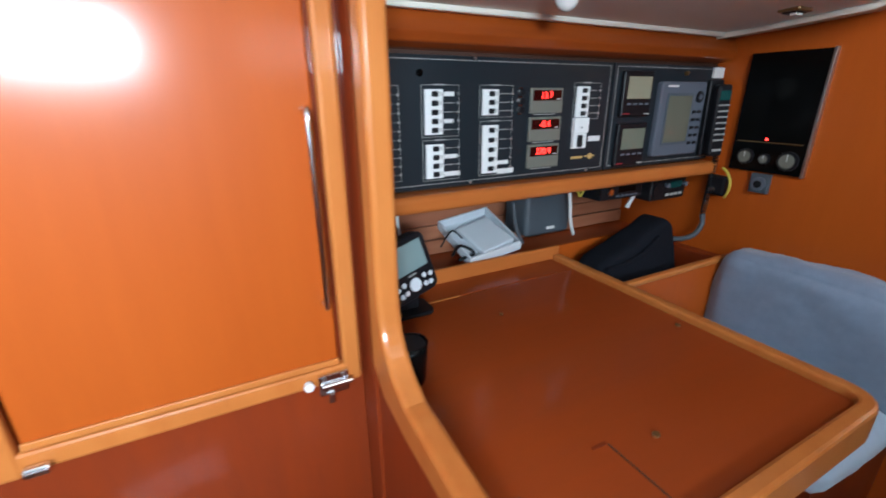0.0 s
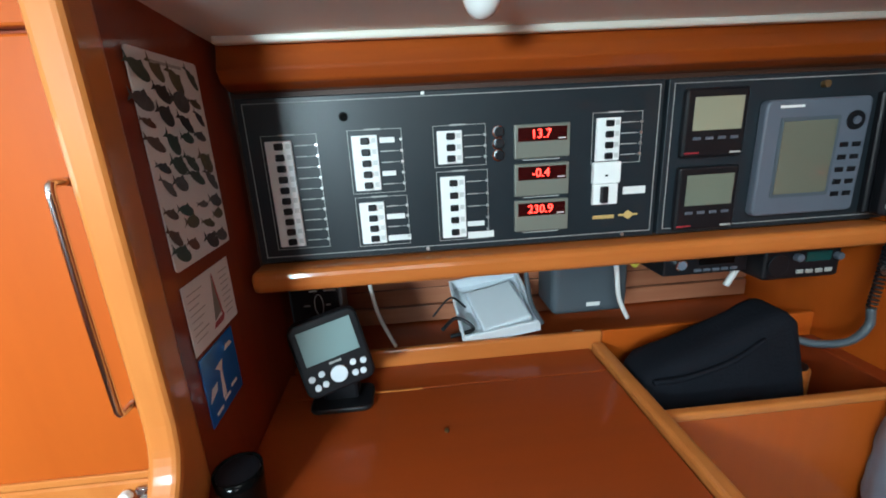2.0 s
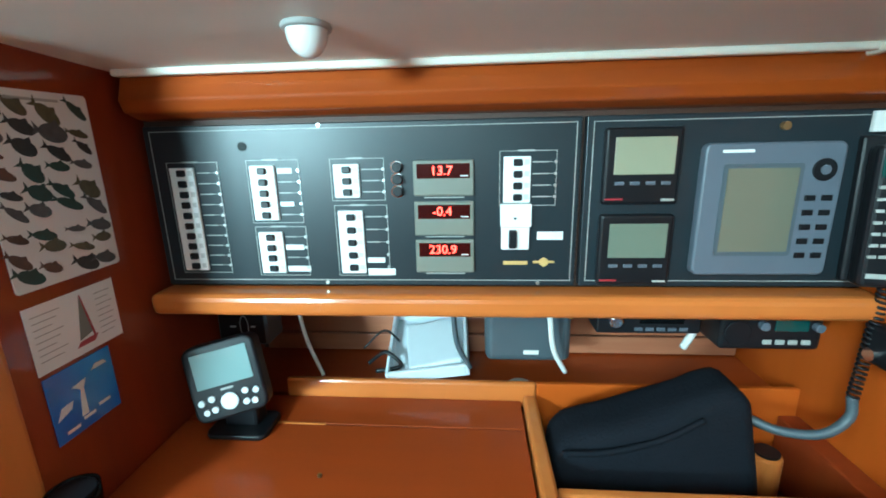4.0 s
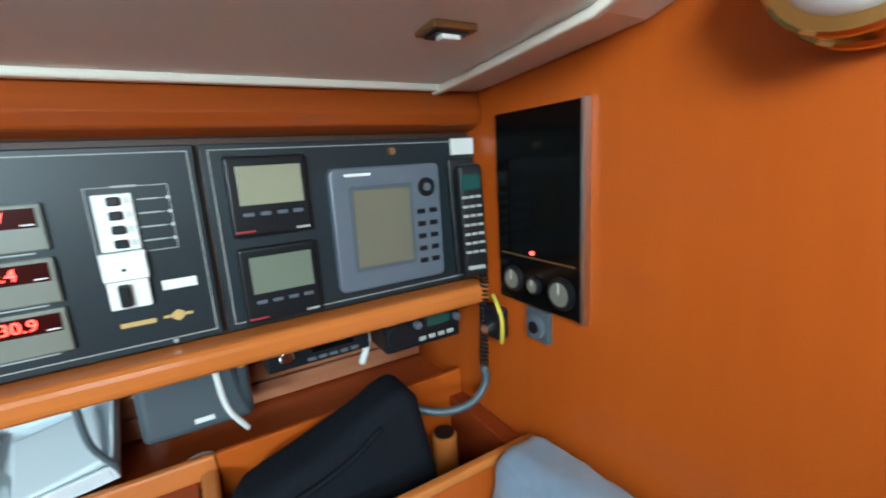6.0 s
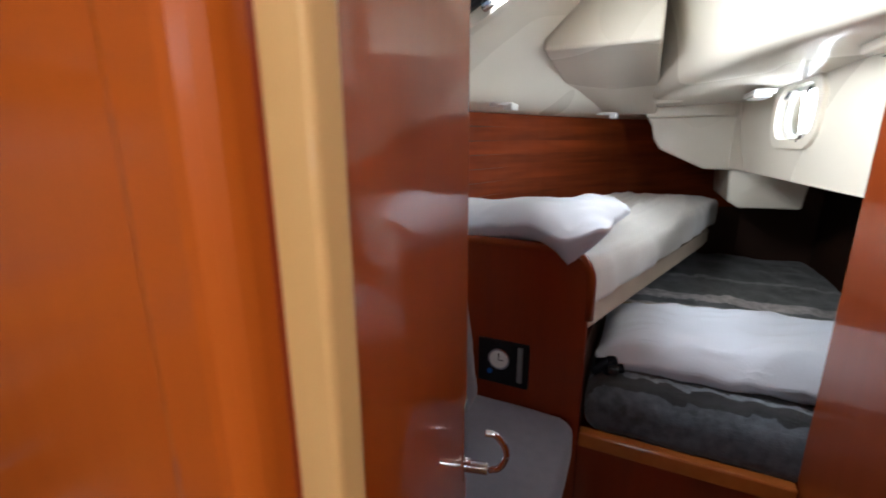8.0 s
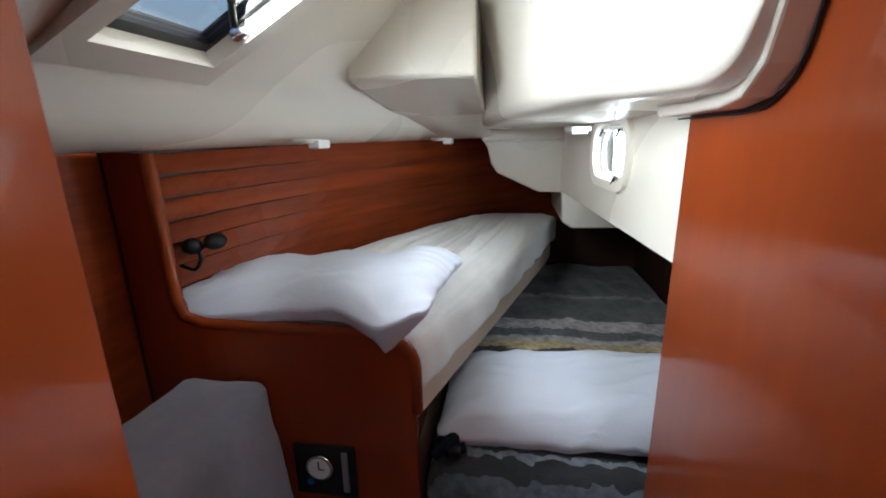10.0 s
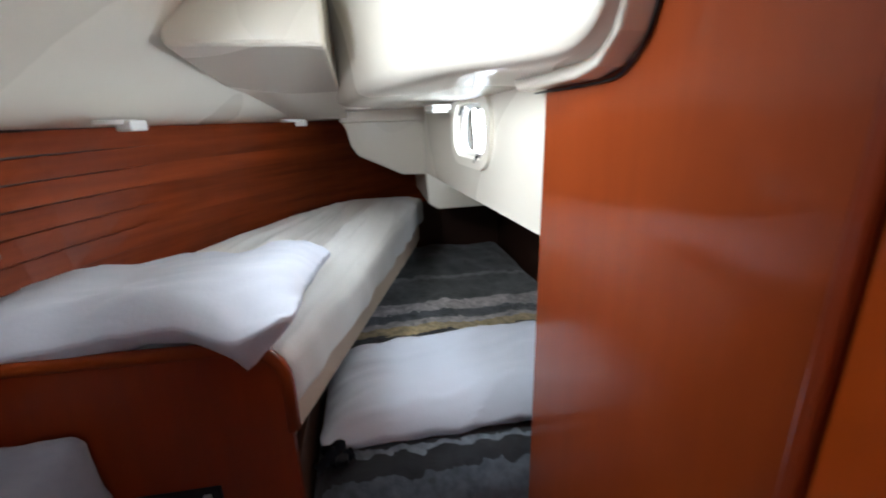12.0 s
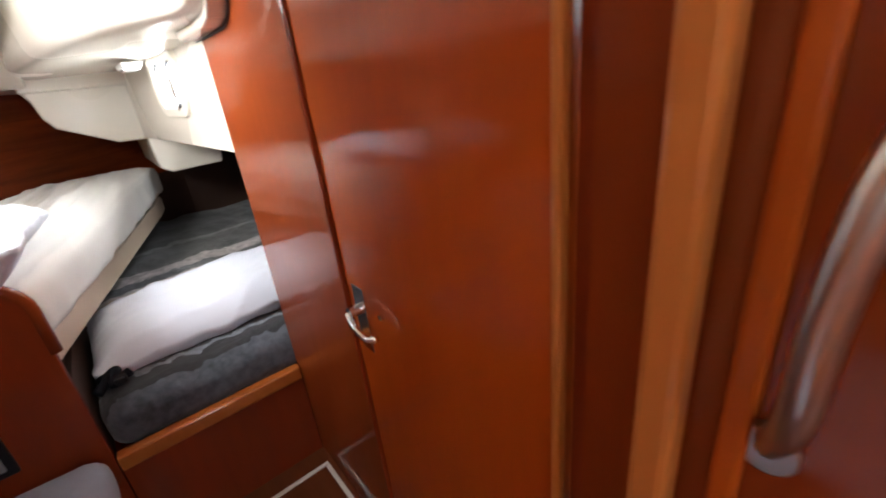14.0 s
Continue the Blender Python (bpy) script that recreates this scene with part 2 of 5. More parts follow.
def solo(name, bm, mat, base, label, category, group="", smooth=False):
    return tagged(link(name, bm, mat, None, label, smooth, base), label, category, group)


def bevel(bm, geom, r, seg=2):
    if r:
        bmesh.ops.bevel(bm, geom=geom, offset=r, segments=seg, affect="EDGES", profile=0.5)


def box(x0, x1, y0, y1, z0, z1, r=0.0, seg=2, bm=None):
    b = bmesh.new()
    bmesh.ops.create_cube(b, size=1, matrix=Matrix.Translation(((x0 + x1) / 2, (y0 + y1) / 2, (z0 + z1) / 2)) @ Matrix.Diagonal((abs(x1 - x0), abs(y1 - y0), abs(z1 - z0), 1)))
    bevel(b, b.edges[:], r, seg)
    return merge(bm, b)


def merge(bm, b):
    if bm is None:
        return b
    me = bpy.data.meshes.new("tmp")
    b.to_mesh(me)
    b.free()
    bm.from_mesh(me)
    bpy.data.meshes.remove(me)
    return bm


def prism(points, axis, a, b, r=0.0, seg=2, bm=None, rim=None):
    """A flat outline of 2D points pushed from a to b along an axis; r rounds the edges."""
    m = bmesh.new()
    put = {"x": lambda u, v, w: (w, u, v), "y": lambda u, v, w: (u, w, v), "z": lambda u, v, w: (u, v, w)}[axis]
    f = m.faces.new([m.verts.new(put(u, v, a)) for u, v in points])
    g = bmesh.ops.extrude_face_region(m, geom=[f])
    d = Vector(put(0, 0, b)) - Vector(put(0, 0, a))
    bmesh.ops.translate(m, verts=[v for v in g["geom"] if isinstance(v, bmesh.types.BMVert)], vec=d)
    bmesh.ops.recalc_face_normals(m, faces=m.faces)
    if r:
        bevel(m, [e for e in m.edges if e.calc_face_angle(0) > 0.6], r, seg)
    return merge(bm, m)


def rounded(x0, x1, y0, y1, r, n=5):
    """The outline of a rectangle with round corners."""
    out = []
    for cx, cy, a in ((x1 - r, y0 + r, -90), (x1 - r, y1 - r, 0), (x0 + r, y1 - r, 90), (x0 + r, y0 + r, 180)):
        for k in range(n + 1):
            t = radians(a + 90 * k / n)
            out.append((cx + r * math.cos(t), cy + r * math.sin(t)))
    return out


def disc(c, axis, r, depth, n=24, r2=None, bm=None, edge=0.0):
    """A short cylinder or cone centred at c along an axis vector."""
    b = bmesh.new()
    q = Vector(axis).to_track_quat("Z", "Y").to_matrix().to_4x4()
    bmesh.ops.create_cone(b, cap_ends=True, segments=n, radius1=r, radius2=r if r2 is None else r2, depth=depth, matrix=Matrix.Translation(c) @ q)
    if edge:
        bevel(b, [e for e in b.edges if len(e.link_faces) == 2 and e.calc_face_angle(0) > 0.8], edge)
    return merge(bm, b)


def ball(c, s, bm=None, n=16):
    b = bmesh.new()
    bmesh.ops.create_uvsphere(b, u_segments=n, v_segments=n // 2, radius=1, matrix=Matrix.Translation(c) @ Matrix.Diagonal((*s, 1)))
    return merge(bm, b)


def tube(path, r, n=10, bm=None, closed=False):
    """A round bar along a list of points."""
    pts = [Vector(p) for p in path]
    b = bmesh.new()
    rings = []
    side = None
    for k, p in enumerate(pts):
        d = (pts[min(k + 1, len(pts) - 1)] - pts[max(k - 1, 0)]).normalized()
        if side is None:
            side = d.orthogonal().normalized()
        side = (side - d * side.dot(d)).normalized()
        up = d.cross(side)
        rings.append([b.verts.new(p + r * (math.cos(6.2832 * i / n) * side + math.sin(6.2832 * i / n) * up)) for i in range(n)])
    for p, q in zip(rings, rings[1:]):
        for i in range(n):
            b.faces.new((p[i], p[(i + 1) % n], q[(i + 1) % n], q[i]))
    b.faces.new(rings[0][::-1])
    b.faces.new(rings[-1])
    return merge(bm, b)


def spline(pts, steps=8):
    """Points of a smooth curve through the given ones."""
    p = [Vector(v) for v in pts]
    p = [2 * p[0] - p[1]] + p + [2 * p[-1] - p[-2]]
    out = []
    for a, b, c, d in zip(p, p[1:], p[2:], p[3:]):
        for k in range(steps):
            t = k / steps
            out.append(0.5 * (2 * b + (c - a) * t + (2 * a - 5 * b + 4 * c - d) * t * t + (3 * b - a - 3 * c + d) * t ** 3))
    return out + [p[-2]]


def sheet(rows, thick=0.0):
    """A surface through rows of points, closed to a slab when thick (down along z)."""
    b = bmesh.new()
    v = [[b.verts.new(p) for p in row] for row in rows]
    for r0, r1 in zip(v, v[1:]):
        for i in range(len(r0) - 1):
            b.faces.new((r0[i], r0[i + 1], r1[i + 1], r1[i]))
    return b


def cushion(x0, x1, y0, y1, z0, z1, r, bulge=0.01, wob=0.0, seed=0, cuts=12):
    """A soft padded block with a bulging, slightly wrinkled skin."""
    b = bmesh.new()
    bmesh.ops.create_cube(b, size=2)
    bmesh.ops.subdivide_edges(b, edges=b.edges[:], cuts=cuts, use_grid_fill=True)
    hx, hy, hz = (x1 - x0) / 2, (y1 - y0) / 2, (z1 - z0) / 2
    c = Vector(((x0 + x1) / 2, (y0 + y1) / 2, (z0 + z1) / 2))
    for v in b.verts:
        p = Vector((v.co.x * hx, v.co.y * hy, v.co.z * hz))
        core = Vector((max(-hx + r, min(hx - r, p.x)), max(-hy + r, min(hy - r, p.y)), max(-hz + r, min(hz - r, p.z))))
        d = p - core
        if d.length > 1e-6:
            p = core + d.normalized() * r
        u = (1 - v.co.x ** 2) * (1 - v.co.y ** 2) + (1 - v.co.x ** 2) * (1 - v.co.z ** 2) + (1 - v.co.z ** 2) * (1 - v.co.y ** 2)
        nrm = Vector((v.co.x ** 5, v.co.y ** 5, v.co.z ** 5)).normalized()
        p += nrm * (bulge * min(1, u))
        if wob:
            p += nrm * wob * noise.noise((p + Vector((seed, 0, 0))) * 11) + nrm * wob * 0.5 * noise.noise((p + Vector((0, seed, 0))) * 27)
        v.co = c + p
    return b


def warp(bm, fn):
    for v in bm.verts:
        v.co = Vector(fn(*v.co))
    return bm


def text(body, size, m, mat, parent, name, label=""):
    cu = bpy.data.curves.new(name, "FONT")
    cu.body, cu.size, cu.extrude, cu.align_x, cu.align_y = body, size, 0.0004, "CENTER", "CENTER"
    tmp = bpy.data.objects.new("tmp_text", cu)
    scene.collection.objects.link(tmp)
    me = bpy.data.meshes.new_from_object(tmp.evaluated_get(bpy.context.evaluated_depsgraph_get()))
    bpy.data.objects.remove(tmp)
    bpy.data.curves.remove(cu)
    b = bmesh.new()
    b.from_mesh(me)
    bpy.data.meshes.remove(me)
    bmesh.ops.transform(b, matrix=m, verts=b.verts)
    return part(name, b, mat, parent, label)


FLOOR = 0.08

# ---- large structure ----
structure("floor", box(-1.7, 2.64, -1.7, 1.3, FLOOR - 0.06, FLOOR), M_sole, "dark varnished cabin sole boards")
inl = thing("floor_inlay", (2.5, -0.35, FLOOR), "white inlaid border strips in the dark cabin sole", "floor inlay")
part("strip", box(2.548, 2.562, -0.415, 0.3, FLOOR - 0.002, FLOOR + 0.004), M_inlay, inl)
part("strip", box(1.75, 2.545, -0.415, -0.401, FLOOR - 0.002, FLOOR + 0.004), M_inlay, inl)

# nav station side: hull backing, panel fascia, shelf
structure("wall_north_fascia", prism([(0.99, 1.35), (0.953, 1.355), (0.925, 1.365), (0.915, 1.385), (0.925, 1.41), (0.94, 1.46), (1.0, 1.46)], "x", 0.255, 1.592, 0.004, 2), M_fascia,
          "varnished cherry fascia over the instrument panels")
# Shade behind and under the panels is put into these near-black surfaces.
structure("wall_north_backing", box(0.25, 1.592, 0.975, 1.0, 1.0, 1.5), M_void, "backing behind the instrument panels, shade in its colour")
structure("shelf_underside", box(0.25, 1.592, 0.974, 1.34, 0.99, 0.999), M_void, "underside above the open shelf, shade in its colour")
rail = box(0.252, 1.59, 0.90, 0.972, 0.986, 1.03, 0.014, 3)
structure("trim_panel_rail", rail, M_edgex, "rounded solid cherry rail under the panels")
# Hull side coloured near-black to give the shelf recess its shade.
hullback = structure("wall_north_hull", box(0.25, 1.592, 1.30, 1.34, 0.6, 0.99), M_void, "hull side behind the shelf, recess shade in its colour")
structure("shelf", box(0.25, 1.592, 1.07, 1.30, 0.70, 0.715), M_desk, "dark wooden shelf behind the chart table")
structure("wall_nav_west", box(0.205, 0.245, 0.64, 1.34, FLOOR, 1.5), M_red, "dark mahogany side panel of the nav station")

# bulkhead with a doorway, x = 1.595 .. 1.63
structure("bulkhead_north", box(1.595, 1.63, 0.165, 1.34, FLOOR, 1.95), M_wood, "glossy varnished cherry bulkhead")
structure("bulkhead_south", box(1.60, 1.63, -1.7, -0.435, FLOOR, 1.95), M_wood, "glossy varnished cherry bulkhead")
structure("bulkhead_header", box(1.597, 1.63, -0.433, 0.163, 1.76, 1.95), M_wood, "cherry header over the doorway")
fr = structure("door_frame", box(1.575, 1.64, 0.110, 0.172, FLOOR, 1.757, 0.016, 4), M_wood, "solid cherry door frame post")
part("pale_edge", box(1.588, 1.606, 0.071, 0.094, FLOOR, 1.755, 0.003), M_pale, fr, "pale raw wood door stop")
# Dark red strip paints the shadow on the inner side of the post.
part("rebate", box(1.600, 1.612, 0.0945, 0.1095, FLOOR, 1.755), M_red, fr, "rebate beside the post, coloured dark for its shadow")
part("groove", box(1.588, 1.5952, 0.172, 0.178, FLOOR, 1.75), M_red, fr)

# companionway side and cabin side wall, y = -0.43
# Darker than the door set in it: the wall's shade is in the colour.
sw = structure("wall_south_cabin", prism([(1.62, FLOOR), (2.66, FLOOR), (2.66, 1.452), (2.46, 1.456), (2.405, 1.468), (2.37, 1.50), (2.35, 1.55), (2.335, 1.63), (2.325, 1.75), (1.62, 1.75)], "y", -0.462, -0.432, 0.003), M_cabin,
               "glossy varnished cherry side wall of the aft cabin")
hd = thing("head_door", (1.86, -0.43, FLOOR), "closed glossy cherry door with a stainless lever handle", "door")
part("leaf", box(1.599, 2.085, -0.4335, -0.428, FLOOR + 0.06, 1.74, 0.002), M_leaf, hd)
part("jamb", box(2.088, 2.104, -0.433, -0.420, FLOOR + 0.03, 1.742, 0.004), M_red, hd, "dark red cover strip at the closing edge")
part("lock_plate", box(2.02, 2.062, -0.4285, -0.425, 0.83, 0.972, 0.001), M_chrome, hd, "stainless lock plate")
lev = part("lever", disc((2.04, -0.413, 0.925), (0, 1, 0), 0.011, 0.026), M_chrome, hd, "curved stainless lever")
part("grip", tube(spline([(2.04, -0.398, 0.925), (2.01, -0.392, 0.912), (1.975, -0.396, 0.90), (1.955, -0.405, 0.905)]), 0.0065), M_chrome, lev, smooth=True)
part("keyhole", disc((1.965, -0.426, 0.935), (0, 1, 0), 0.006, 0.006), M_chrome, hd)
part("catch", box(1.66, 1.685, -0.43, -0.42, 0.60, 0.612, 0.002), M_chrome, hd)
structure("trim_companionway", box(1.587, 1.5985, -0.436, -0.422, FLOOR, 1.75, 0.003), M_edge, "solid cherry corner post")
structure("trim_companionway_rebate", box(1.566, 1.5865, -0.475, -0.446, FLOOR, 1.75), M_red, "dark rebate beside the corner trim")
# Panel takes the shaded cherry, so its dimness is part of the colour.
structure("wall_companionway", box(1.15, 1.5655, -0.47, -0.436, FLOOR, 1.75), M_cabin, "companionway side panel in cherry darkened for shade")
structure("trim_companionway_post", box(1.468, 1.50, -0.434, -0.40, FLOOR, 1.75, 0.007), M_edge, "solid cherry post beside the companionway")
structure("trim_companionway_edge", box(1.425, 1.445, -0.435, -0.42, FLOOR, 1.75, 0.005), M_woodx, "cherry trim strip")
gr = thing("grab_rail", (1.39, -0.43, 1.1), "curved satin steel grab rail on a dark panel", "grab rail")
part("bracket", disc((1.37, -0.43, 1.33), (0, 1, 0), 0.02, 0.01, 20, edge=0.002), M_satin, gr)
part("bracket", disc((1.415, -0.43, 1.06), (0, 1, 0), 0.02, 0.01, 20, edge=0.002), M_satin, gr)
part("rail", tube(spline([(1.37, -0.434, 1.33), (1.392, -0.40, 1.28), (1.40, -0.392, 1.2), (1.402, -0.395, 1.12), (1.415, -0.434, 1.06)]), 0.011), M_satin, gr, smooth=True)

# saloon shell behind the walker
structure("wall_west", box(-1.74, -1.7, -1.7, 1.3, FLOOR, 1.95), M_wood, "varnished cherry saloon bulkhead")
structure("window_3", box(-1.699, -1.69, -0.4, 0.2, 1.05, 1.39, 0.002), M_white, "white framed forward window")
ss = structure("wall_south_saloon", box(-1.7, 1.6, -1.74, -1.7, FLOOR, 1.35), M_wood, "varnished cherry saloon side")
structure("wall_south_upper", box(-1.7, 1.6, -1.74, -1.7, 1.66, 1.95), M_liner, "cream upper saloon side")
for k, (a, b) in enumerate(((-1.7, -0.96), (-0.28, 0.21), (0.89, 1.6))):
    structure("wall_south_mullion_%d" % (k + 1), box(a, b, -1.74, -1.7, 1.35, 1.66), M_liner, "cream panel between the saloon windows")
for k, x in enumerate((-0.62, 0.55)):
    w = structure("window_%d" % (k + 1), box(x - 0.335, x + 0.335, -1.73, -1.722, 1.355, 1.655), M_pane, "saloon window pane")
    w.visible_shadow = False
structure("ceiling_saloon", box(-1.7, -1.4, -1.7, 0.3, 1.90, 1.94), M_liner, "cream headliner")
structure("ceiling_saloon_east", box(1.0, 1.6, -1.7, 0.3, 1.90, 1.94), M_liner, "cream headliner")
structure("ceiling_saloon_middle", box(-0.75, 0.3, -1.7, 0.3, 1.90, 1.94), M_liner, "cream headliner")
structure("ceiling_saloon_beam", box(-0.9, -0.75, -1.7, 0.3, 1.90, 1.94), M_liner, "cream headliner")
structure("ceiling_saloon_forward_south", box(-1.4, -0.9, -1.7, -0.6, 1.90, 1.94), M_liner, "cream headliner")
structure("ceiling_saloon_forward_north", box(-1.4, -0.9, -0.1, 0.3, 1.90, 1.94), M_liner, "cream headliner")
structure("ceiling_saloon_south", box(0.3, 1.0, -1.7, -1.15, 1.90, 1.94), M_liner, "cream headliner")
structure("ceiling_saloon_north", box(0.3, 1.0, -0.5, 0.3, 1.90, 1.94), M_liner, "cream headliner")

# nav station ceiling: flat liner that rises inboard, white moulded border at the bulkhead
navc = bmesh.new()
prof = [(0.985, 1.432), (0.90, 1.436), (0.75, 1.446), (0.55, 1.462), (0.42, 1.50), (0.32, 1.60), (0.27, 1.75), (0.26, 1.94)]
prism(prof + [(0.32, 1.97), (1.0, 1.97)], "x", -1.7, 1.49, bm=navc)
structure("ceiling_nav", navc, M_liner, "cream vinyl ceiling over the nav station")
border = prism([(y, z - 0.006) for y, z in prof] + [(0.32, 1.93), (1.0, 1.93)], "x", 1.492, 1.594, 0.004, 2)
structure("ceiling_border", border, M_gel, "white moulded ceiling border")
lip = prism([(y, z - 0.016) for y, z in prof[:6]] + [(y, z - 0.002) for y, z in prof[5::-1]], "x", 1.484, 1.499, 0.003)
structure("ceiling_border_lip", lip, M_gel, "raised edge of the ceiling border")
structure("ceiling_bead", box(0.26, 1.5, 0.905, 0.925, 1.424, 1.437, 0.004), M_gel, "white bead along the ceiling edge")

# Two covers added over the berth to keep sky light from leaking in.
structure("ceiling_berth", box(2.662, 4.69, -0.949, -0.492, 1.15, 1.17), M_void, "cockpit sole underside, shade put into its colour")
structure("ceiling_cockpit_side", box(2.662, 4.69, -0.949, -0.60, 1.52, 1.55), M_gel, "unseen white cover added against sky light")

# ---- cabinet beside the nav station ----
# The shade on this face is put into its dark red colour.
structure("wall_cabinet_face", box(-1.7, 0.204, 0.712, 0.745, FLOOR, 1.5), M_red, "cabinet front, dark red with shade in its colour")
cb = thing("locker_door", (-0.08, 0.70, 0.75), "glossy orange cherry locker door with a long chrome pull", "cabinet door")
part("frame_bottom", box(-0.36, 0.19, 0.692, 0.712, 0.744, 0.780, 0.006), M_edge, cb)
part("frame_side", box(0.162, 0.196, 0.690, 0.7115, 0.738, 1.46, 0.007), M_edge, cb)
part("frame_side", box(-0.34, -0.304, 0.690, 0.7115, 0.738, 1.46, 0.007), M_edge, cb)
lf = part("door_leaf", box(-0.297, 0.154, 0.6935, 0.7125, 0.786, 1.405, 0.004), M_wood, cb)
part("lower_lip", box(-0.297, 0.154, 0.688, 0.6935, 0.785, 0.797, 0.002), M_edge, cb)
part("upper_leaf", box(-0.297, 0.154, 0.694, 0.7125, 1.412, 1.47, 0.004), M_wood, cb)
hn = part("pull_handle", tube(spline([(0.139, 0.692, 1.236), (0.139, 0.668, 1.236), (0.139, 0.662, 1.228)], 4) + spline([(0.139, 0.662, 1.22), (0.139, 0.66, 1.08), (0.139, 0.662, 0.93)], 4)
                              + spline([(0.139, 0.662, 0.922), (0.139, 0.668, 0.914), (0.139, 0.692, 0.914)], 4), 0.0055), M_chrome, cb, "long chrome pull", True)
latch = part("latch", box(0.112, 0.168, 0.682, 0.692, 0.728, 0.772, 0.003), M_chrome, cb, "stainless hinge latch")
part("pin", disc((0.145, 0.679, 0.750), (1, 0, 0), 0.006, 0.056, edge=0.001), M_chrome, latch)
part("tongue", box(0.126, 0.140, 0.676, 0.684, 0.712, 0.735, 0.003), M_chrome, latch)
part("screw", disc((0.158, 0.6805, 0.766), (0, 1, 0), 0.004, 0.004), M_satin, latch)
part("screw", disc((0.122, 0.6805, 0.766), (0, 1, 0), 0.004, 0.004), M_satin, latch)
part("knob", disc((0.095, 0.684, 0.757), (0, 1, 0), 0.009, 0.012, edge=0.002), M_white, cb, "small white bumper")
part("hinge", disc((-0.285, 0.684, 0.752), (1, 0, 0), 0.009, 0.03, edge=0.002), M_chrome, cb)

post = bmesh.new()
prism([(0.600, 1.50), (0.600, 0.95)] + [(p.x, p.y) for p in spline([(0.600, 0.935, 0), (0.594, 0.893, 0), (0.575, 0.855, 0), (0.545, 0.825, 0), (0.50, 0.803, 0)], 4)] + [(0.185, 0.775), (0.165, 0.765), (0.165, 0.73), (0.50, 0.735), (0.60, 0.75), (0.655, 0.80), (0.655, 1.50)], "x", 0.205, 0.247, 0.010, 3, bm=post)
structure("trim_partition_post", post, M_edge, "rounded solid cherry post sweeping down into a low rail")
structure("partition", box(0.212, 0.240, 0.17, 0.66, FLOOR, 0.745), M_red, "dark mahogany half partition beside the chart table")

# ---- chart table ----
ct = thing("chart_table", (0.63, 0.6, FLOOR), "red-brown varnished chart table with a solid wood rim", "chart table")
part("tabletop", box(0.247, 0.985, 0.216, 0.945, 0.695, 0.72, 0.002), M_desk, ct)
part("back_strip", box(0.247, 0.985, 0.949, 1.05, 0.695, 0.7195, 0.002), M_desk, ct, "fixed strip behind the hinged lid")
rim = []
for k in range(7):
    t = radians(-90 + 15 * k)
    rim.append((0.955 + 0.065 * math.cos(t), 0.248 + 0.065 * math.sin(t)))
inner = []
for k in range(7):
    t = radians(0 - 15 * k)
    inner.append((0.955 + 0.035 * math.cos(t), 0.248 + 0.035 * math.sin(t)))
part("rim", prism([(0.247, 0.183)] + rim + [(1.02, 1.05), (0.99, 1.05)] + inner + [(0.247, 0.213)], "z", 0.66, 0.736, 0.007, 2), M_edge, ct, "lighter solid wood rim", False)
part("back_fiddle", box(0.43, 1.02, 1.052, 1.07, 0.70, 0.762, 0.006), M_edgex, ct)
part("body", box(0.25, 0.98, 0.235, 1.04, 0.55, 0.694), M_red, ct)
part("pedestal", box(0.25, 0.90, 0.32, 1.04, FLOOR, 0.549), M_red, ct)
for x, y in ((0.948, 0.55), (0.585, 0.335), (0.60, 0.80)):
    part("stud", disc((x, y, 0.722), (0, 0, 1), 0.006 if y < 0.7 else 0.004, 0.006, 14), M_bronze, ct)
part("hinge_pin", box(0.44, 0.56, 0.9445, 0.9495, 0.7185, 0.7215), M_edge, ct, "thin pale hinge line")
part("catch", box(0.47, 0.50, 0.36, 0.366, 0.7195, 0.7215), M_red, ct)
part("lid_seam", box(0.4995, 0.5025, 0.216, 0.3595, 0.7195, 0.7208), M_void, ct, "thin dark seam in the lid")

# ---- bin beside the chart table ----
bn = thing("side_bin", (1.3, 0.92, FLOOR), "open varnished wooden bin between table and bulkhead", "storage bin")
part("front", box(1.021, 1.594, 0.775, 0.79, FLOOR, 0.705), M_wood, bn)
part("front_rail", box(1.021, 1.594, 0.772, 0.793, 0.7055, 0.725, 0.005), M_edge, bn)
part("back", box(1.021, 1.594, 1.056, 1.07, 0.5, 0.76, 0.003), M_wood, bn)
# Bottom and side in dark colours that stand for shade inside the bin.
part("bottom", box(1.021, 1.594, 0.791, 1.055, 0.52, 0.535), M_void, bn)
part("side", box(1.55, 1.594, 0.794, 1.05, 0.536, 0.70, 0.004), M_red, bn)

# ---- nav seat ----
st = thing("nav_seat", (1.3, 0.5, FLOOR), "nav seat with grey-blue fabric backrest and pale blue cover", "seat")
part("base", box(1.10, 1.594, 0.26, 0.774, FLOOR, 0.40), M_red, st)
part("seat_cushion", cushion(1.06, 1.59, 0.24, 0.772, 0.395, 0.475, 0.03, 0.012, 0.003, 3), M_paleblue, st, "pale blue cover", True)
bk = cushion(1.455, 1.594, 0.16, 0.765, 0.45, 0.765, 0.045, 0.018, 0.009, 5, 26)
warp(bk, lambda x, y, z: (x - 0.05 * max(0, (0.62 - z)) * 2.2, y, z - 0.10 * max(0, 0.5 - y) ** 1.4))
part("backrest", bk, M_blue, st, "grey-blue padded backrest", True)

# ---- hatched hull planking behind the shelf ----
for k in range(5):
    z = 0.72 + 0.054 * k
    part("plank", box(0.27, 1.59, 1.284 + 0.004 * (k % 2), 1.30, z, z + 0.05, 0.003), M_shelf, hullback)

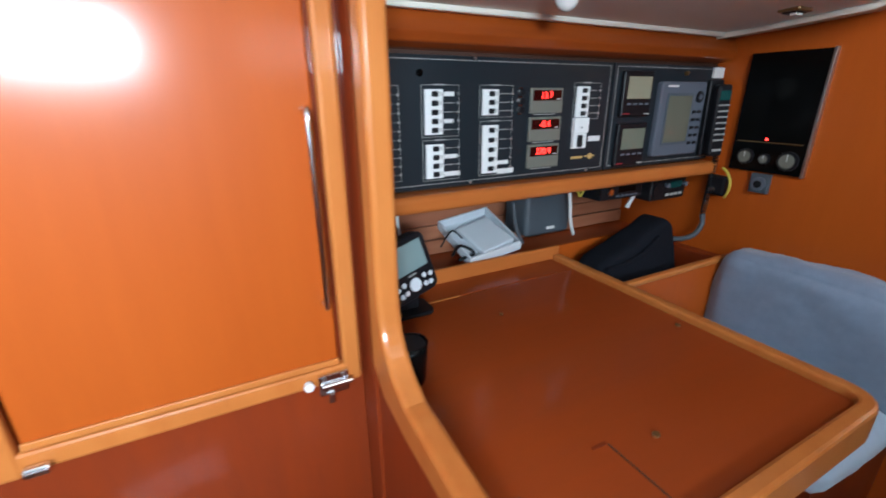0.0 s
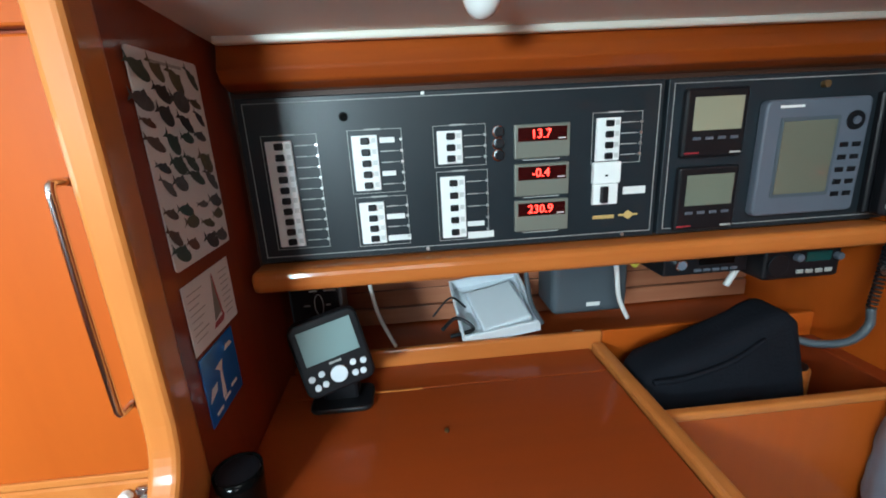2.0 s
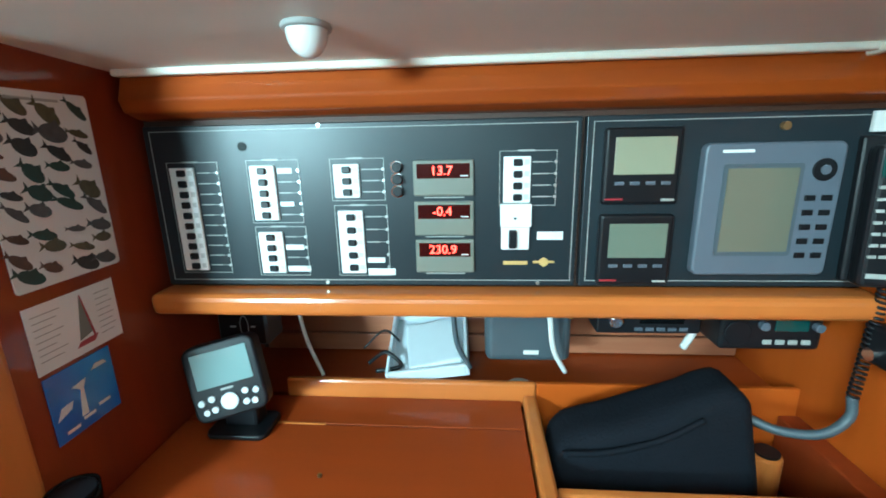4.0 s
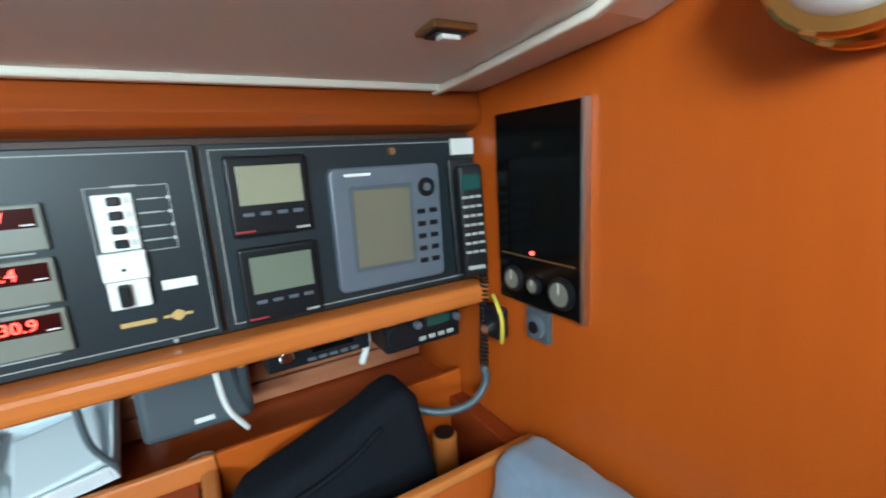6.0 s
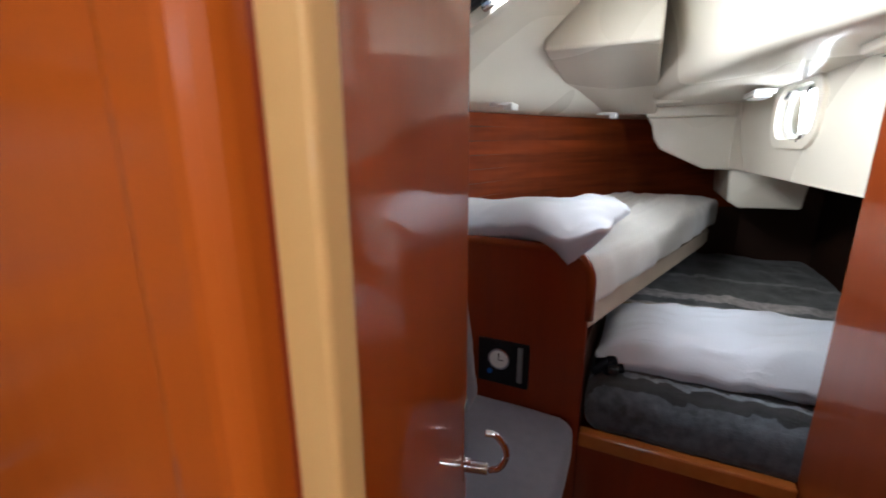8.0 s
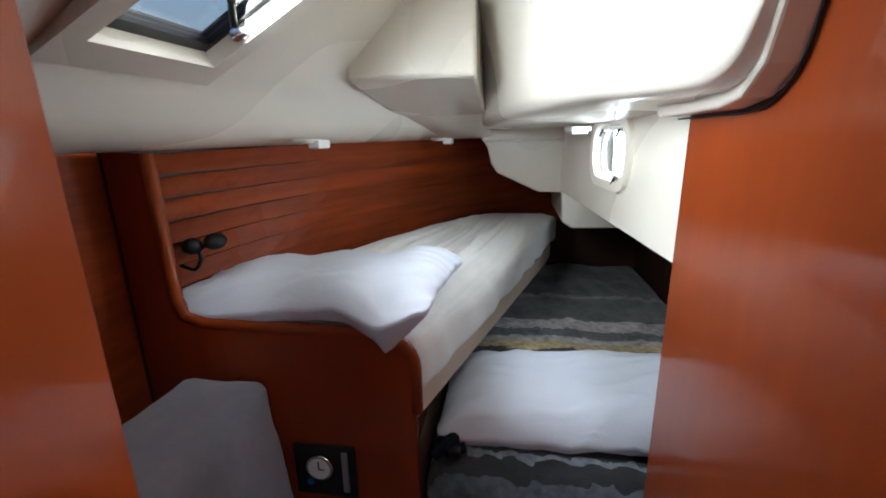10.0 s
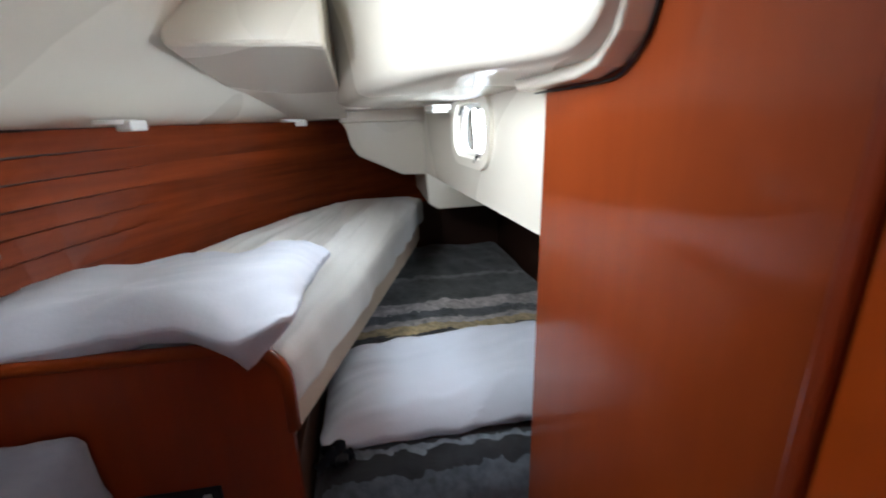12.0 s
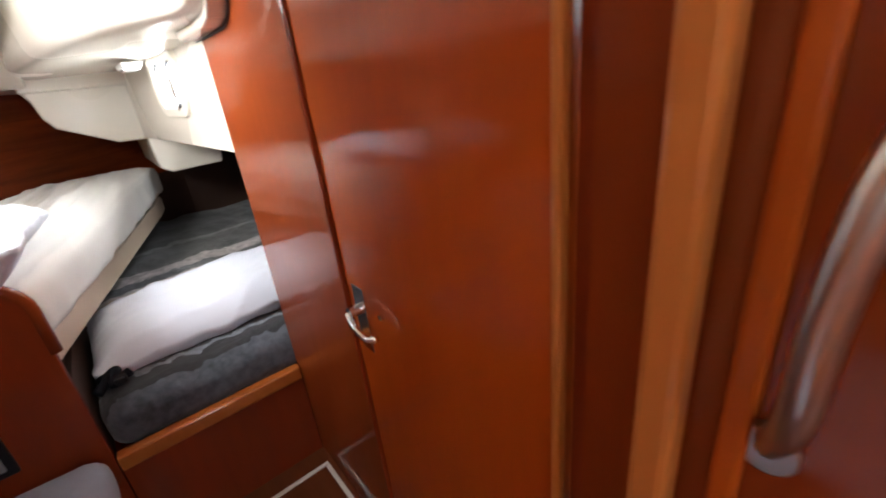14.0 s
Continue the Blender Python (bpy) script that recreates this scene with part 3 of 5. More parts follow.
# ---- aft cabin shell ----
HULL = [(2.632, 0.755), (2.95, 0.70), (3.25, 0.60), (3.6, 0.455), (3.9, 0.29), (4.15, 0.12), (4.4, -0.12), (4.62, -0.45), (4.75, -0.8)]
hull_line = spline([(x, y, 0) for x, y in HULL], 3)


def along(off, z, flare=0.0):
    """The hull line moved inboard by off, at height z."""
    out = []
    for k, p in enumerate(hull_line):
        d = (hull_line[min(k + 1, len(hull_line) - 1)] - hull_line[max(k - 1, 0)]).normalized()
        out.append(Vector((p.x + d.y * off, p.y - d.x * off, z)))
    return out


def band(o0, z0, o1, z1, thick=0.02):
    """A strip along the hull between two heights, with thickness outboard."""
    b = bmesh.new()
    rows = [along(o0, z0), along(o1, z1), along(o1 - thick, z1), along(o0 - thick, z0)]
    v = [[b.verts.new(p) for p in r] for r in rows]
    for i in range(4):
        r0, r1 = v[i], v[(i + 1) % 4]
        for j in range(len(r0) - 1):
            b.faces.new((r0[j], r0[j + 1], r1[j + 1], r1[j]))
    b.faces.new([r[0] for r in v])
    b.faces.new([r[-1] for r in v][::-1])
    return b


# Near-black, so that the gaps between the slats look shaded.
hw = structure("wall_hull_side", band(-0.03, FLOOR, -0.03, 1.46, 0.02), M_void, "hull side behind the panelling, gap shade in its colour")


def slat(z0, z1):
    """A tilted hull slat whose tilt and gap die out aft, where it meets the smooth panel."""
    b = bmesh.new()
    rows = [[], [], [], []]
    for k, p in enumerate(hull_line):
        f = max(0.0, min(1.0, (3.38 - p.x) / 0.65))
        lo, hi = 0.001 + 0.016 * f, 0.0 - 0.010 * f
        for row, off, z in zip(rows, (lo, hi, hi - 0.01, lo - 0.01), (z0, z1 - 0.011 * f, z1 - 0.011 * f, z0)):
            q = along(off, z)[k]
            row.append(b.verts.new((max(q.x, 2.664), q.y, q.z)))
    for i in range(4):
        r0, r1 = rows[i], rows[(i + 1) % 4]
        for j in range(len(r0) - 1):
            b.faces.new((r0[j], r0[j + 1], r1[j + 1], r1[j]))
    b.faces.new([q[0] for q in rows])
    b.faces.new([q[-1] for q in rows][::-1])
    return b


for k in range(9):
    part("slat", slat(0.885 + 0.0577 * k, 0.885 + 0.0577 * (k + 1)), M_plank, hw)
# Surfaces around the berth foot carry its shade as a near-black colour.
structure("wall_berth_south", box(2.66, 4.8, -0.98, -0.95, FLOOR, 1.25), M_void, "berth side under the cockpit, shade in its colour")
structure("wall_berth_front", box(2.63, 2.66, -0.95, -0.463, FLOOR, 1.45), M_void, "lining behind the cabin wall, shade in its colour")
structure("wall_east", box(4.70, 4.74, -0.95, 0.1, FLOOR, 1.45), M_void, "end of the berth, coloured near-black for shade")
structure("floor_berth", box(2.645, 4.7, -0.95, 0.8, FLOOR - 0.06, FLOOR), M_void, "bilge under the berths, shade in its colour")
structure("wall_cabin_north", box(1.632, 2.64, 0.79, 0.82, FLOOR, 1.41), M_plank, "dark mahogany side of the cabin")

# moulded ceiling along the hull, with the deck hatch
ceil_line = [Vector((x, 0.79 - 0.035 * (x - 1.63), 0)) for x in (1.63, 1.9, 2.15, 2.35, 2.47)] + [p for p in hull_line if p.x > 2.62]
ceil_line.insert(6, (ceil_line[5] + ceil_line[6]) / 2)
PROFILE = ((-0.03, 1.404), (0.03, 1.404), (0.075, 1.412), (0.12, 1.432), (0.16, 1.468), (0.20, 1.515), (0.25, 1.555), (0.33, 1.60), (0.45, 1.652), (0.56, 1.70), (0.68, 1.75), (0.9, 1.80), (1.3, 1.82))


def ceil_at(k, off, z):
    d = (ceil_line[min(k + 1, len(ceil_line) - 1)] - ceil_line[max(k - 1, 0)]).normalized()
    p = ceil_line[k]
    if off > 0.33:
        z = min(1.86, z + 1.3 * (z - 1.60) * max(0.0, min(1.0, (p.x - 2.69) / 0.05)))
    return Vector((p.x + d.y * off, p.y - d.x * off, z))


cs = bmesh.new()
grid = [[cs.verts.new(ceil_at(k, o, z)) for o, z in PROFILE] for k in range(len(ceil_line))]
for k in range(len(ceil_line) - 1):
    for j in range(len(PROFILE) - 1):
        if 2.3 < ceil_line[k].x < 2.66 and 6 <= j <= 9:
            continue
        cs.faces.new((grid[k][j], grid[k + 1][j], grid[k + 1][j + 1], grid[k][j + 1]))
structure("ceiling_hull_side", cs, M_gel, "white moulded ceiling along the hull", True)
ka = [k for k in range(len(ceil_line)) if 2.3 < ceil_line[k].x < 2.66][0]
kb = [k for k in range(len(ceil_line)) if 2.3 < ceil_line[k].x < 2.66][-1] + 1
hc = [ceil_at(ka, 0.25, 1.555), ceil_at(kb, 0.25, 1.555), ceil_at(kb, 0.68, 1.75), ceil_at(ka, 0.68, 1.75)]
hatch = thing("deck_hatch", hc[0], "square acrylic deck hatch in a white moulded frame", "hatch")


def quad_ring(c, inset0, inset1, lift, thick):
    """A four-sided frame on the plane of the corners c."""
    mid = sum(c, Vector()) / 4
    up = (c[1] - c[0]).cross(c[3] - c[0]).normalized()
    up = up if up.z > 0 else -up
    b = bmesh.new()
    rings = []
    for inset, h in ((inset0, lift), (inset1, lift), (inset1, lift + thick), (inset0, lift + thick)):
        rings.append([b.verts.new(p + (mid - p).normalized() * inset * 1.41 + up * h) for p in c])
    for i in range(4):
        r0, r1 = rings[i], rings[(i + 1) % 4]
        for j in range(4):
            b.faces.new((r0[j], r0[(j + 1) % 4], r1[(j + 1) % 4], r1[j]))
    return b


part("white_frame", quad_ring(hc, -0.02, 0.035, -0.012, 0.06), M_gel, hatch)
part("black_frame", quad_ring(hc, 0.03, 0.055, 0.02, 0.03), M_black, hatch, "black aluminium hatch frame")
up = (hc[1] - hc[0]).cross(hc[3] - hc[0]).normalized()
up = up if up.z > 0 else -up
gp = bmesh.new()
mid = sum(hc, Vector()) / 4
low = [gp.verts.new(p + (mid - p).normalized() * 0.06 + up * 0.03) for p in hc]
gp.faces.new(low)
top = [gp.verts.new(v.co + up * 0.008) for v in low]
gp.faces.new(top[::-1])
for j in range(4):
    gp.faces.new((low[j], low[(j + 1) % 4], top[(j + 1) % 4], top[j]))
gl = part("pane", gp, M_pane, hatch)
gl.visible_shadow = False
for j, q in enumerate((hc[1] * 0.8 + hc[2] * 0.2, hc[1] * 0.35 + hc[2] * 0.65)):
    d = (mid - q).normalized()
    part("stay_arm", tube(spline([q + d * 0.035 + up * 0.01, q + d * 0.07 + up * 0.02, q + d * 0.12 + up * 0.03]), 0.007), M_black, hatch, smooth=True)
    part("latch", disc(q + d * 0.06 + up * 0.0, tuple(up), 0.016, 0.014, 16, edge=0.003), M_chrome, hatch)

# white block and rounded cockpit moulding
blk = prism([(3.0, 1.575), (3.5, 1.50), (3.86, 1.412), (4.2, 1.405), (4.2, 1.9), (3.0, 1.9)], "y", -0.02, 0.335, 0.012, 3)
structure("ceiling_block", blk, M_gel, "white moulded beam under the deck")
RIM = spline([(4.0, 0.02, 1.44), (3.6, -0.03, 1.452), (3.2, -0.12, 1.468), (2.8, -0.24, 1.484), (2.52, -0.32, 1.476), (2.39, -0.36, 1.485), (2.345, -0.375, 1.55), (2.325, -0.38, 1.66), (2.315, -0.38, 1.82)], 5)
lines = [[Vector((p.x, -0.56, max(1.449, p.z - 0.025))) for p in RIM], [Vector((p.x, -0.44, max(1.4515, p.z - 0.02))) for p in RIM], [p + Vector((0, -0.06, -0.004)) for p in RIM], [p.copy() for p in RIM]]


def reach(p):
    """How far the moulding bulges inboard: it dies out against the side wall."""
    return max(0.0, min(1.0, (p.x - 2.33) / 0.28))


for dy, dz in ((0.022, 0.012), (0.034, 0.035), (0.045, 0.09), (0.06, 0.18), (0.085, 0.28), (0.16, 0.36), (0.30, 0.40)):
    lines.append([p + Vector((-0.35 * dy * reach(p), dy * reach(p), dz * (0.2 + 0.8 * reach(p)))) for p in RIM])
structure("ceiling_cockpit_moulding", sheet(lines), M_gel, "rounded white underside of the cockpit", True)
structure("ceiling_cabin_top", box(1.632, 4.2, -0.6, 0.02, 1.86, 1.9), M_gel, "white top of the cabin")
CAP = [(2.70, 1.450), (2.46, 1.452), (2.40, 1.462), (2.358, 1.495), (2.338, 1.55), (2.322, 1.63), (2.312, 1.75)]
cap = prism(CAP + [(2.445, 1.75), (2.46, 1.64), (2.485, 1.575), (2.53, 1.535), (2.73, 1.492)], "y", -0.4315, -0.388, 0.007, 3)
structure("trim_cap_seal", tube(spline([(x, -0.4275, z - 0.004) for x, z in CAP], 4), 0.0018, 6), M_black, "black rubber seal under the moulded lip", True)
structure("ceiling_wall_cap", cap, M_gel, "white moulded lip over the side wall")

# white side wall with the porthole
def wally(x):
    return -0.455 + 0.083 * (x - 2.66)


wl = bmesh.new()
port = rounded(3.005, 3.345, 1.275, 1.455, 0.075, 6)
mid_p = (3.175, 1.365)
outline = []
for u, v in port:
    du, dv = u - mid_p[0], v - mid_p[1]
    f = 1e9
    if du > 1e-9: f = min(f, (3.92 - mid_p[0]) / du)
    if du < -1e-9: f = min(f, (2.66 - mid_p[0]) / du)
    if dv > 1e-9: f = min(f, (1.50 - mid_p[1]) / dv)
    if dv < -1e-9: f = min(f, (1.16 - mid_p[1]) / dv)
    outline.append((mid_p[0] + du * f, mid_p[1] + dv * f))
corners = [(3.92, 1.16), (3.92, 1.50), (2.66, 1.50), (2.66, 1.16)]
for k, c in enumerate(corners):
    outline_idx = min(range(len(outline)), key=lambda i: (outline[i][0] - c[0]) ** 2 + (outline[i][1] - c[1]) ** 2)
    outline[outline_idx] = c
for depth in (0, 1):
    ring_a = [wl.verts.new((u, wally(u) - 0.03 * depth, v)) for u, v in port]
    ring_b = [wl.verts.new((u, wally(u) - 0.03 * depth, v)) for u, v in outline]
    for i in range(len(port)):
        j = (i + 1) % len(port)
        wl.faces.new((ring_a[i], ring_a[j], ring_b[j], ring_b[i]))
    if depth:
        for i in range(len(port)):
            j = (i + 1) % len(port)
            wl.faces.new((ring_a[i], ring_a[j], first_a[j], first_a[i]))
            wl.faces.new((ring_b[i], ring_b[j], first_b[j], first_b[i]))
    first_a, first_b = ring_a, ring_b
structure("wall_cabin_white", wl, M_gel, "white moulded cabin side with a porthole opening")
ph = thing("porthole", (3.175, wally(3.175), 1.365), "oval opening porthole with a white frame and small latches", "porthole")


def ring(inner, outer, y0, y1, fn):
    b = bmesh.new()
    rr = [[b.verts.new((u, fn(u) + y, v)) for u, v in o] for o, y in ((inner, y0), (outer, y0), (outer, y1), (inner, y1))]
    n = len(inner)
    for i in range(4):
        for j in range(n):
            b.faces.new((rr[i][j], rr[i][(j + 1) % n], rr[(i + 1) % 4][(j + 1) % n], rr[(i + 1) % 4][j]))
    return b


part("frame", ring(rounded(3.02, 3.33, 1.285, 1.445, 0.068, 6), rounded(2.985, 3.365, 1.258, 1.472, 0.09, 6), -0.02, 0.012, wally), M_gel, ph)
part("pane_rim", ring(rounded(3.045, 3.305, 1.302, 1.428, 0.055, 6), rounded(3.022, 3.328, 1.287, 1.443, 0.066, 6), -0.026, -0.012, wally), M_white, ph)
for x, z in ((3.09, 1.432), (3.25, 1.432), (3.10, 1.298)):
    lt = part("latch", box(x - 0.018, x + 0.018, wally(x) - 0.012, wally(x) + 0.006, z - 0.008, z + 0.006, 0.003), M_satin, ph)
    part("lever", tube([(x, wally(x) + 0.006, z), (x + 0.012, wally(x) + 0.012, z - 0.02)], 0.004), M_black, lt)
pg = bmesh.new()
pg.faces.new([pg.verts.new((u, wally(u) - 0.022, v)) for u, v in rounded(3.03, 3.32, 1.29, 1.44, 0.06, 6)])
gl2 = part("pane", pg, M_pane, ph)
gl2.visible_shadow = False

# white box at the end of the cabin
structure("wall_white_box", prism([(0.03, 1.42), (-0.005, 1.36), (-0.02, 1.29), (-0.05, 1.245), (-0.25, 1.152), (-0.45, 1.145), (-0.45, 1.52), (0.03, 1.52)], "x", 3.9, 4.6, 0.010, 3), M_gel, "white moulded box over the berth foot")
structure("trim_box_ledge", box(3.86, 3.905, -0.37, 0.02, 1.392, 1.46, 0.01, 3), M_gel, "white ledge over the box")
structure("wall_white_under", prism([(-0.36, 1.15), (-0.37, 1.0), (-0.42, 0.97), (-0.66, 0.975), (-0.68, 1.15)], "x", 3.92, 4.5, 0.01, 2), M_gel, "lower white moulding over the berth foot")
sl = thing("strip_light", (3.4, -0.33, 1.44), "slim white strip light under the moulding", "lamp")
part("housing", box(3.22, 3.42, -0.36, -0.30, 1.428, 1.444, 0.004), M_white, sl)
part("cover", box(3.25, 3.40, -0.355, -0.305, 1.42, 1.4285, 0.003), M_glass, sl)
for nm, c in (("a", (3.05, 0.49, 1.415)), ("b", (3.72, 0.19, 1.408))):
    rl = thing("reading_light", c, "flat white swivelling reading light under the ledge", "lamp", "berth lights")
    part("base", disc(c, (0, 0, 1), 0.045, 0.012, 24, edge=0.003), M_white, rl)
    part("head", box(c[0] - 0.03, c[0] + 0.05, c[1] - 0.05, c[1] - 0.012, c[2] - 0.022, c[2] + 0.004, 0.006), M_white, rl)

# ---- aft cabin doorway leaf ----
DOOR = Matrix.Translation((1.614, 0.097, 0)) @ Matrix.Rotation(radians(14.5), 4, "Z")
dl = thing("cabin_door", (1.614, 0.097, FLOOR), "glossy varnished cherry cabin door standing open", "door")


def hung(bm):
    bmesh.ops.transform(bm, matrix=DOOR, verts=bm.verts)
    return bm


part("leaf", hung(box(0.003, 0.475, 0.0, 0.032, FLOOR + 0.03, 1.75, 0.002)), M_leaf, dl)
part("lock_plate", hung(box(0.43, 0.47, -0.003, 0.0, 0.730, 0.870, 0.001)), M_chrome, dl)
lv = part("lever", hung(disc((0.450, -0.02, 0.745), (0, 1, 0), 0.010, 0.04)), M_chrome, dl, "curved chrome lever")
part("grip", hung(tube(spline([(0.45, -0.035, 0.815), (0.45, -0.052, 0.812), (0.45, -0.066, 0.795), (0.452, -0.070, 0.772), (0.454, -0.060, 0.748), (0.456, -0.042, 0.738)]), 0.006)), M_chrome, lv, smooth=True)
part("bolt", hung(disc((0.450, -0.006, 0.755), (0, 1, 0), 0.007, 0.012)), M_chrome, dl)

# ---- berths ----
lee = thing("bunk_partition", (2.65, 0.4, FLOOR), "dark mahogany bunk end panel with a rounded corner", "bunk panel")
arc = [(0.09 + 0.085 - 0.085 * math.cos(radians(a)), 0.91 + 0.085 * math.sin(radians(a))) for a in range(0, 91, 15)]
part("panel", prism([(0.09, FLOOR)] + arc + [(0.60, 0.998), (0.66, 1.02), (0.672, 1.06), (0.678, 1.40), (0.78, 1.405), (0.78, FLOOR)], "x", 2.636, 2.662, 0.003), M_red, lee)
trimp = [Vector((2.649, y, z)) for y, z in [(0.09, 0.80)] + arc + [(0.60, 0.998), (0.655, 1.015), (0.672, 1.06), (0.678, 1.40)]]
part("edge_trim", tube(trimp, 0.0155, 10), M_cabin, lee, "rounded solid wood edge", True)
ck = thing("instrument_box", (2.63, 0.32, 0.62), "black inset panel with a round steel clock and a thermometer", "clock")
part("panel", box(2.626, 2.637, 0.245, 0.405, 0.55, 0.695, 0.003), M_black, ck)
dialp = part("clock_case", disc((2.622, 0.335, 0.638), (1, 0, 0), 0.035, 0.012, 28, edge=0.003), M_chrome, ck)
part("dial", disc((2.6155, 0.335, 0.638), (1, 0, 0), 0.028, 0.002, 28), M_paper, dialp)
part("pointer", box(2.6135, 2.6142, 0.333, 0.336, 0.636, 0.66), M_black, dialp)
part("pointer", box(2.6135, 2.6142, 0.320, 0.336, 0.636, 0.639), M_black, dialp)
part("thermometer", box(2.620, 2.627, 0.262, 0.278, 0.57, 0.685, 0.002), M_satin, ck, "narrow steel thermometer")
part("button", disc((2.625, 0.365, 0.59), (1, 0, 0), 0.008, 0.008), M_photo, ck, "blue button")

cst = thing("cabin_seat", (2.3, 0.45, FLOOR), "grey fabric cabin seat with a rounded front corner", "seat")
part("base", box(2.12, 2.632, 0.25, 0.785, FLOOR, 0.40), M_red, cst)
seat = cushion(2.08, 2.628, 0.10, 0.785, 0.40, 0.51, 0.045, 0.012, 0.003, 9, 16)
part("seat_cushion", warp(seat, lambda x, y, z: (x + 0.16 * max(0, (0.45 - y) / 0.35) ** 3 * max(0, (2.35 - x) / 0.27), y, z)), M_lilac, cst, "", True)
bk2 = cushion(2.13, 2.61, 0.385, 0.60, 0.50, 0.885, 0.03, 0.010, 0.006, 2, 14)
part("backrest", warp(bk2, lambda x, y, z: (x, y + 0.12 * (z - 0.50), z)), M_lilac, cst, "grey padded backrest", True)

# upper berth
def taper(x, y, z, y0, y1):
    """Maps y in 0..1 across the tapering upper berth."""
    k = max(0.0, min(1.0, (x - 2.66) / 1.6))
    right = 0.095 - 0.46 * k
    left = np.interp(x, [p[0] for p in HULL], [p[1] for p in HULL]) - 0.015
    return right + (left - right) * y


ub = thing("upper_berth", (3.2, 0.3, 0.86), "upper bunk board with a fitted white sheet over its mattress", "bunk")
bd = box(2.664, 4.35, 0.0, 1.0, 0.83, 0.848)
bmesh.ops.subdivide_edges(bd, edges=bd.edges[:], cuts=10, use_grid_fill=True)
part("board", warp(bd, lambda x, y, z: (x, taper(x, y, z, 0, 1), z)), M_beige, ub)
sd = box(2.664, 4.3, 0.0, 0.02, 0.755, 0.829)
bmesh.ops.subdivide_edges(sd, edges=sd.edges[:], cuts=8, use_grid_fill=True)
part("side_board", warp(sd, lambda x, y, z: (x, taper(x, 0, z, 0, 1) + y + 0.01, z - 0.02 * (x - 2.66))), M_beige, ub, "beige board under the mattress")
mt = cushion(2.668, 4.28, 0.0, 1.0, 0.850, 0.985, 0.035, 0.012, 0.0, 0, 84)


def soft_sheet(x, y, z):
    yy = taper(x, y, z, 0, 1)
    top = max(0, (z - 0.9) / 0.085)
    fan = yy * (1 + 0.35 * (x - 2.7)) + 0.3 * x
    crease = (1 - abs(noise.noise((x * 0.55 + y, fan * 11, 0.3)))) ** 5
    fine = (1 - abs(noise.noise((x * 1.3, fan * 24, 5)))) ** 6
    fold = 0.022 * crease + 0.009 * fine + 0.008 * noise.noise((x * 4, yy * 6, 1.0))
    fold *= min(1.0, (1 - y) * 4) * min(1.0, 0.25 + y * 4) * min(1.0, max(0.05, (4.26 - x) * 4))
    sag = -0.055 * max(0, 1 - y * 6) * (1 - top * 0.3)
    return (x, yy + (0.016 * (noise.noise((x * 9, z * 5, 2.0))) if y < 0.1 else 0) - 0.012 * max(0, 1 - y * 8), z + (fold * top) + sag * 0.5)


part("mattress", warp(mt, soft_sheet), M_sheet, ub, "mattress under a creased white sheet", True)


def pillow(name, w, d, h, m, mat, label, seed, corner=None):
    b = cushion(-w / 2, w / 2, -d / 2, d / 2, -h / 2, h / 2, h * 0.42, 0.0, 0.0, 0, 40)
    for v in b.verts:
        u, t = v.co.x / (w / 2), v.co.y / (d / 2)
        edge = (1 - abs(u) ** 3.5) * (1 - abs(t) ** 3.5)
        v.co.z *= 0.22 + 0.85 * max(0, edge) ** 0.6
        v.co.x *= 1 + 0.05 * abs(t) ** 4
        v.co.y *= 1 + 0.07 * abs(u) ** 4
        q = Vector((v.co.x * 5, v.co.y * 16, seed)) if abs(u) > abs(t) else Vector((v.co.x * 16, v.co.y * 5, seed))
        v.co.z += 0.016 * noise.noise(v.co * 7 + Vector((seed, 0, 0))) + 0.008 * noise.noise(q) * max(abs(u), abs(t)) + 0.009 * (1 - abs(noise.noise(Vector((v.co.x * 4 + v.co.y * 5, v.co.y * 15 - v.co.x * 5, seed))))) ** 6 * (0.3 + max(abs(u), abs(t)))
    bmesh.ops.transform(b, matrix=m, verts=b.verts)
    if corner:
        for v in b.verts:
            k = max(0.0, 1 - (v.co.xy - Vector(corner)).length / 0.12)
            v.co += Vector((-0.03, 0.0, -0.06)) * k ** 1.5
    return solo(name, b, mat, m.translation, label, "pillow", "pillows", True)


pillow("pillow", 0.72, 0.44, 0.125, pose(2.855, 0.40, 1.03, 2, 5, 86), M_sheetblue, "plump white pillow lying across the upper bunk", 1, (2.655, 0.15))
pillow("pillow", 0.78, 0.40, 0.15, pose(2.985, -0.32, 0.645, -4, 3, 89), M_sheetblue, "plump white pillow lying on the lower bunk blanket", 7)

lb = thing("lower_berth", (3.4, -0.3, FLOOR), "low bunk covered with a banded grey blanket", "bunk")
part("front_board", box(2.636, 2.66, -0.43, 0.088, FLOOR, 0.405), M_red, lb)
part("front_rail", box(2.628, 2.664, -0.43, 0.088, 0.406, 0.455, 0.006), M_edgex, lb, "lighter solid wood rail")
part("base", box(2.665, 4.68, -0.94, 0.11, 0.36, 0.42), M_red, lb)
# Shade of the gap under the upper bunk, put into the colour.
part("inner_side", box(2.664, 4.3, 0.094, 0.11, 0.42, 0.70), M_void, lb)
lm = cushion(2.0, 4.0, -0.93, 0.088, 0.42, 0.585, 0.06, 0.012, 0.0, 0, 60)
for v in lm.verts:
    v.co.x = 2.668 + (v.co.x - 2.0) * 0.98
    v.co.z += 0.014 * noise.noise(v.co * 5) + 0.006 * noise.noise(v.co * 17) + 0.006 * (1 - abs(noise.noise(Vector((v.co.x * 3, v.co.y * 9, 4))))) ** 6
ob = part("mattress", lm, M_blanket, lb, "mattress under a ragged-striped grey blanket", True)
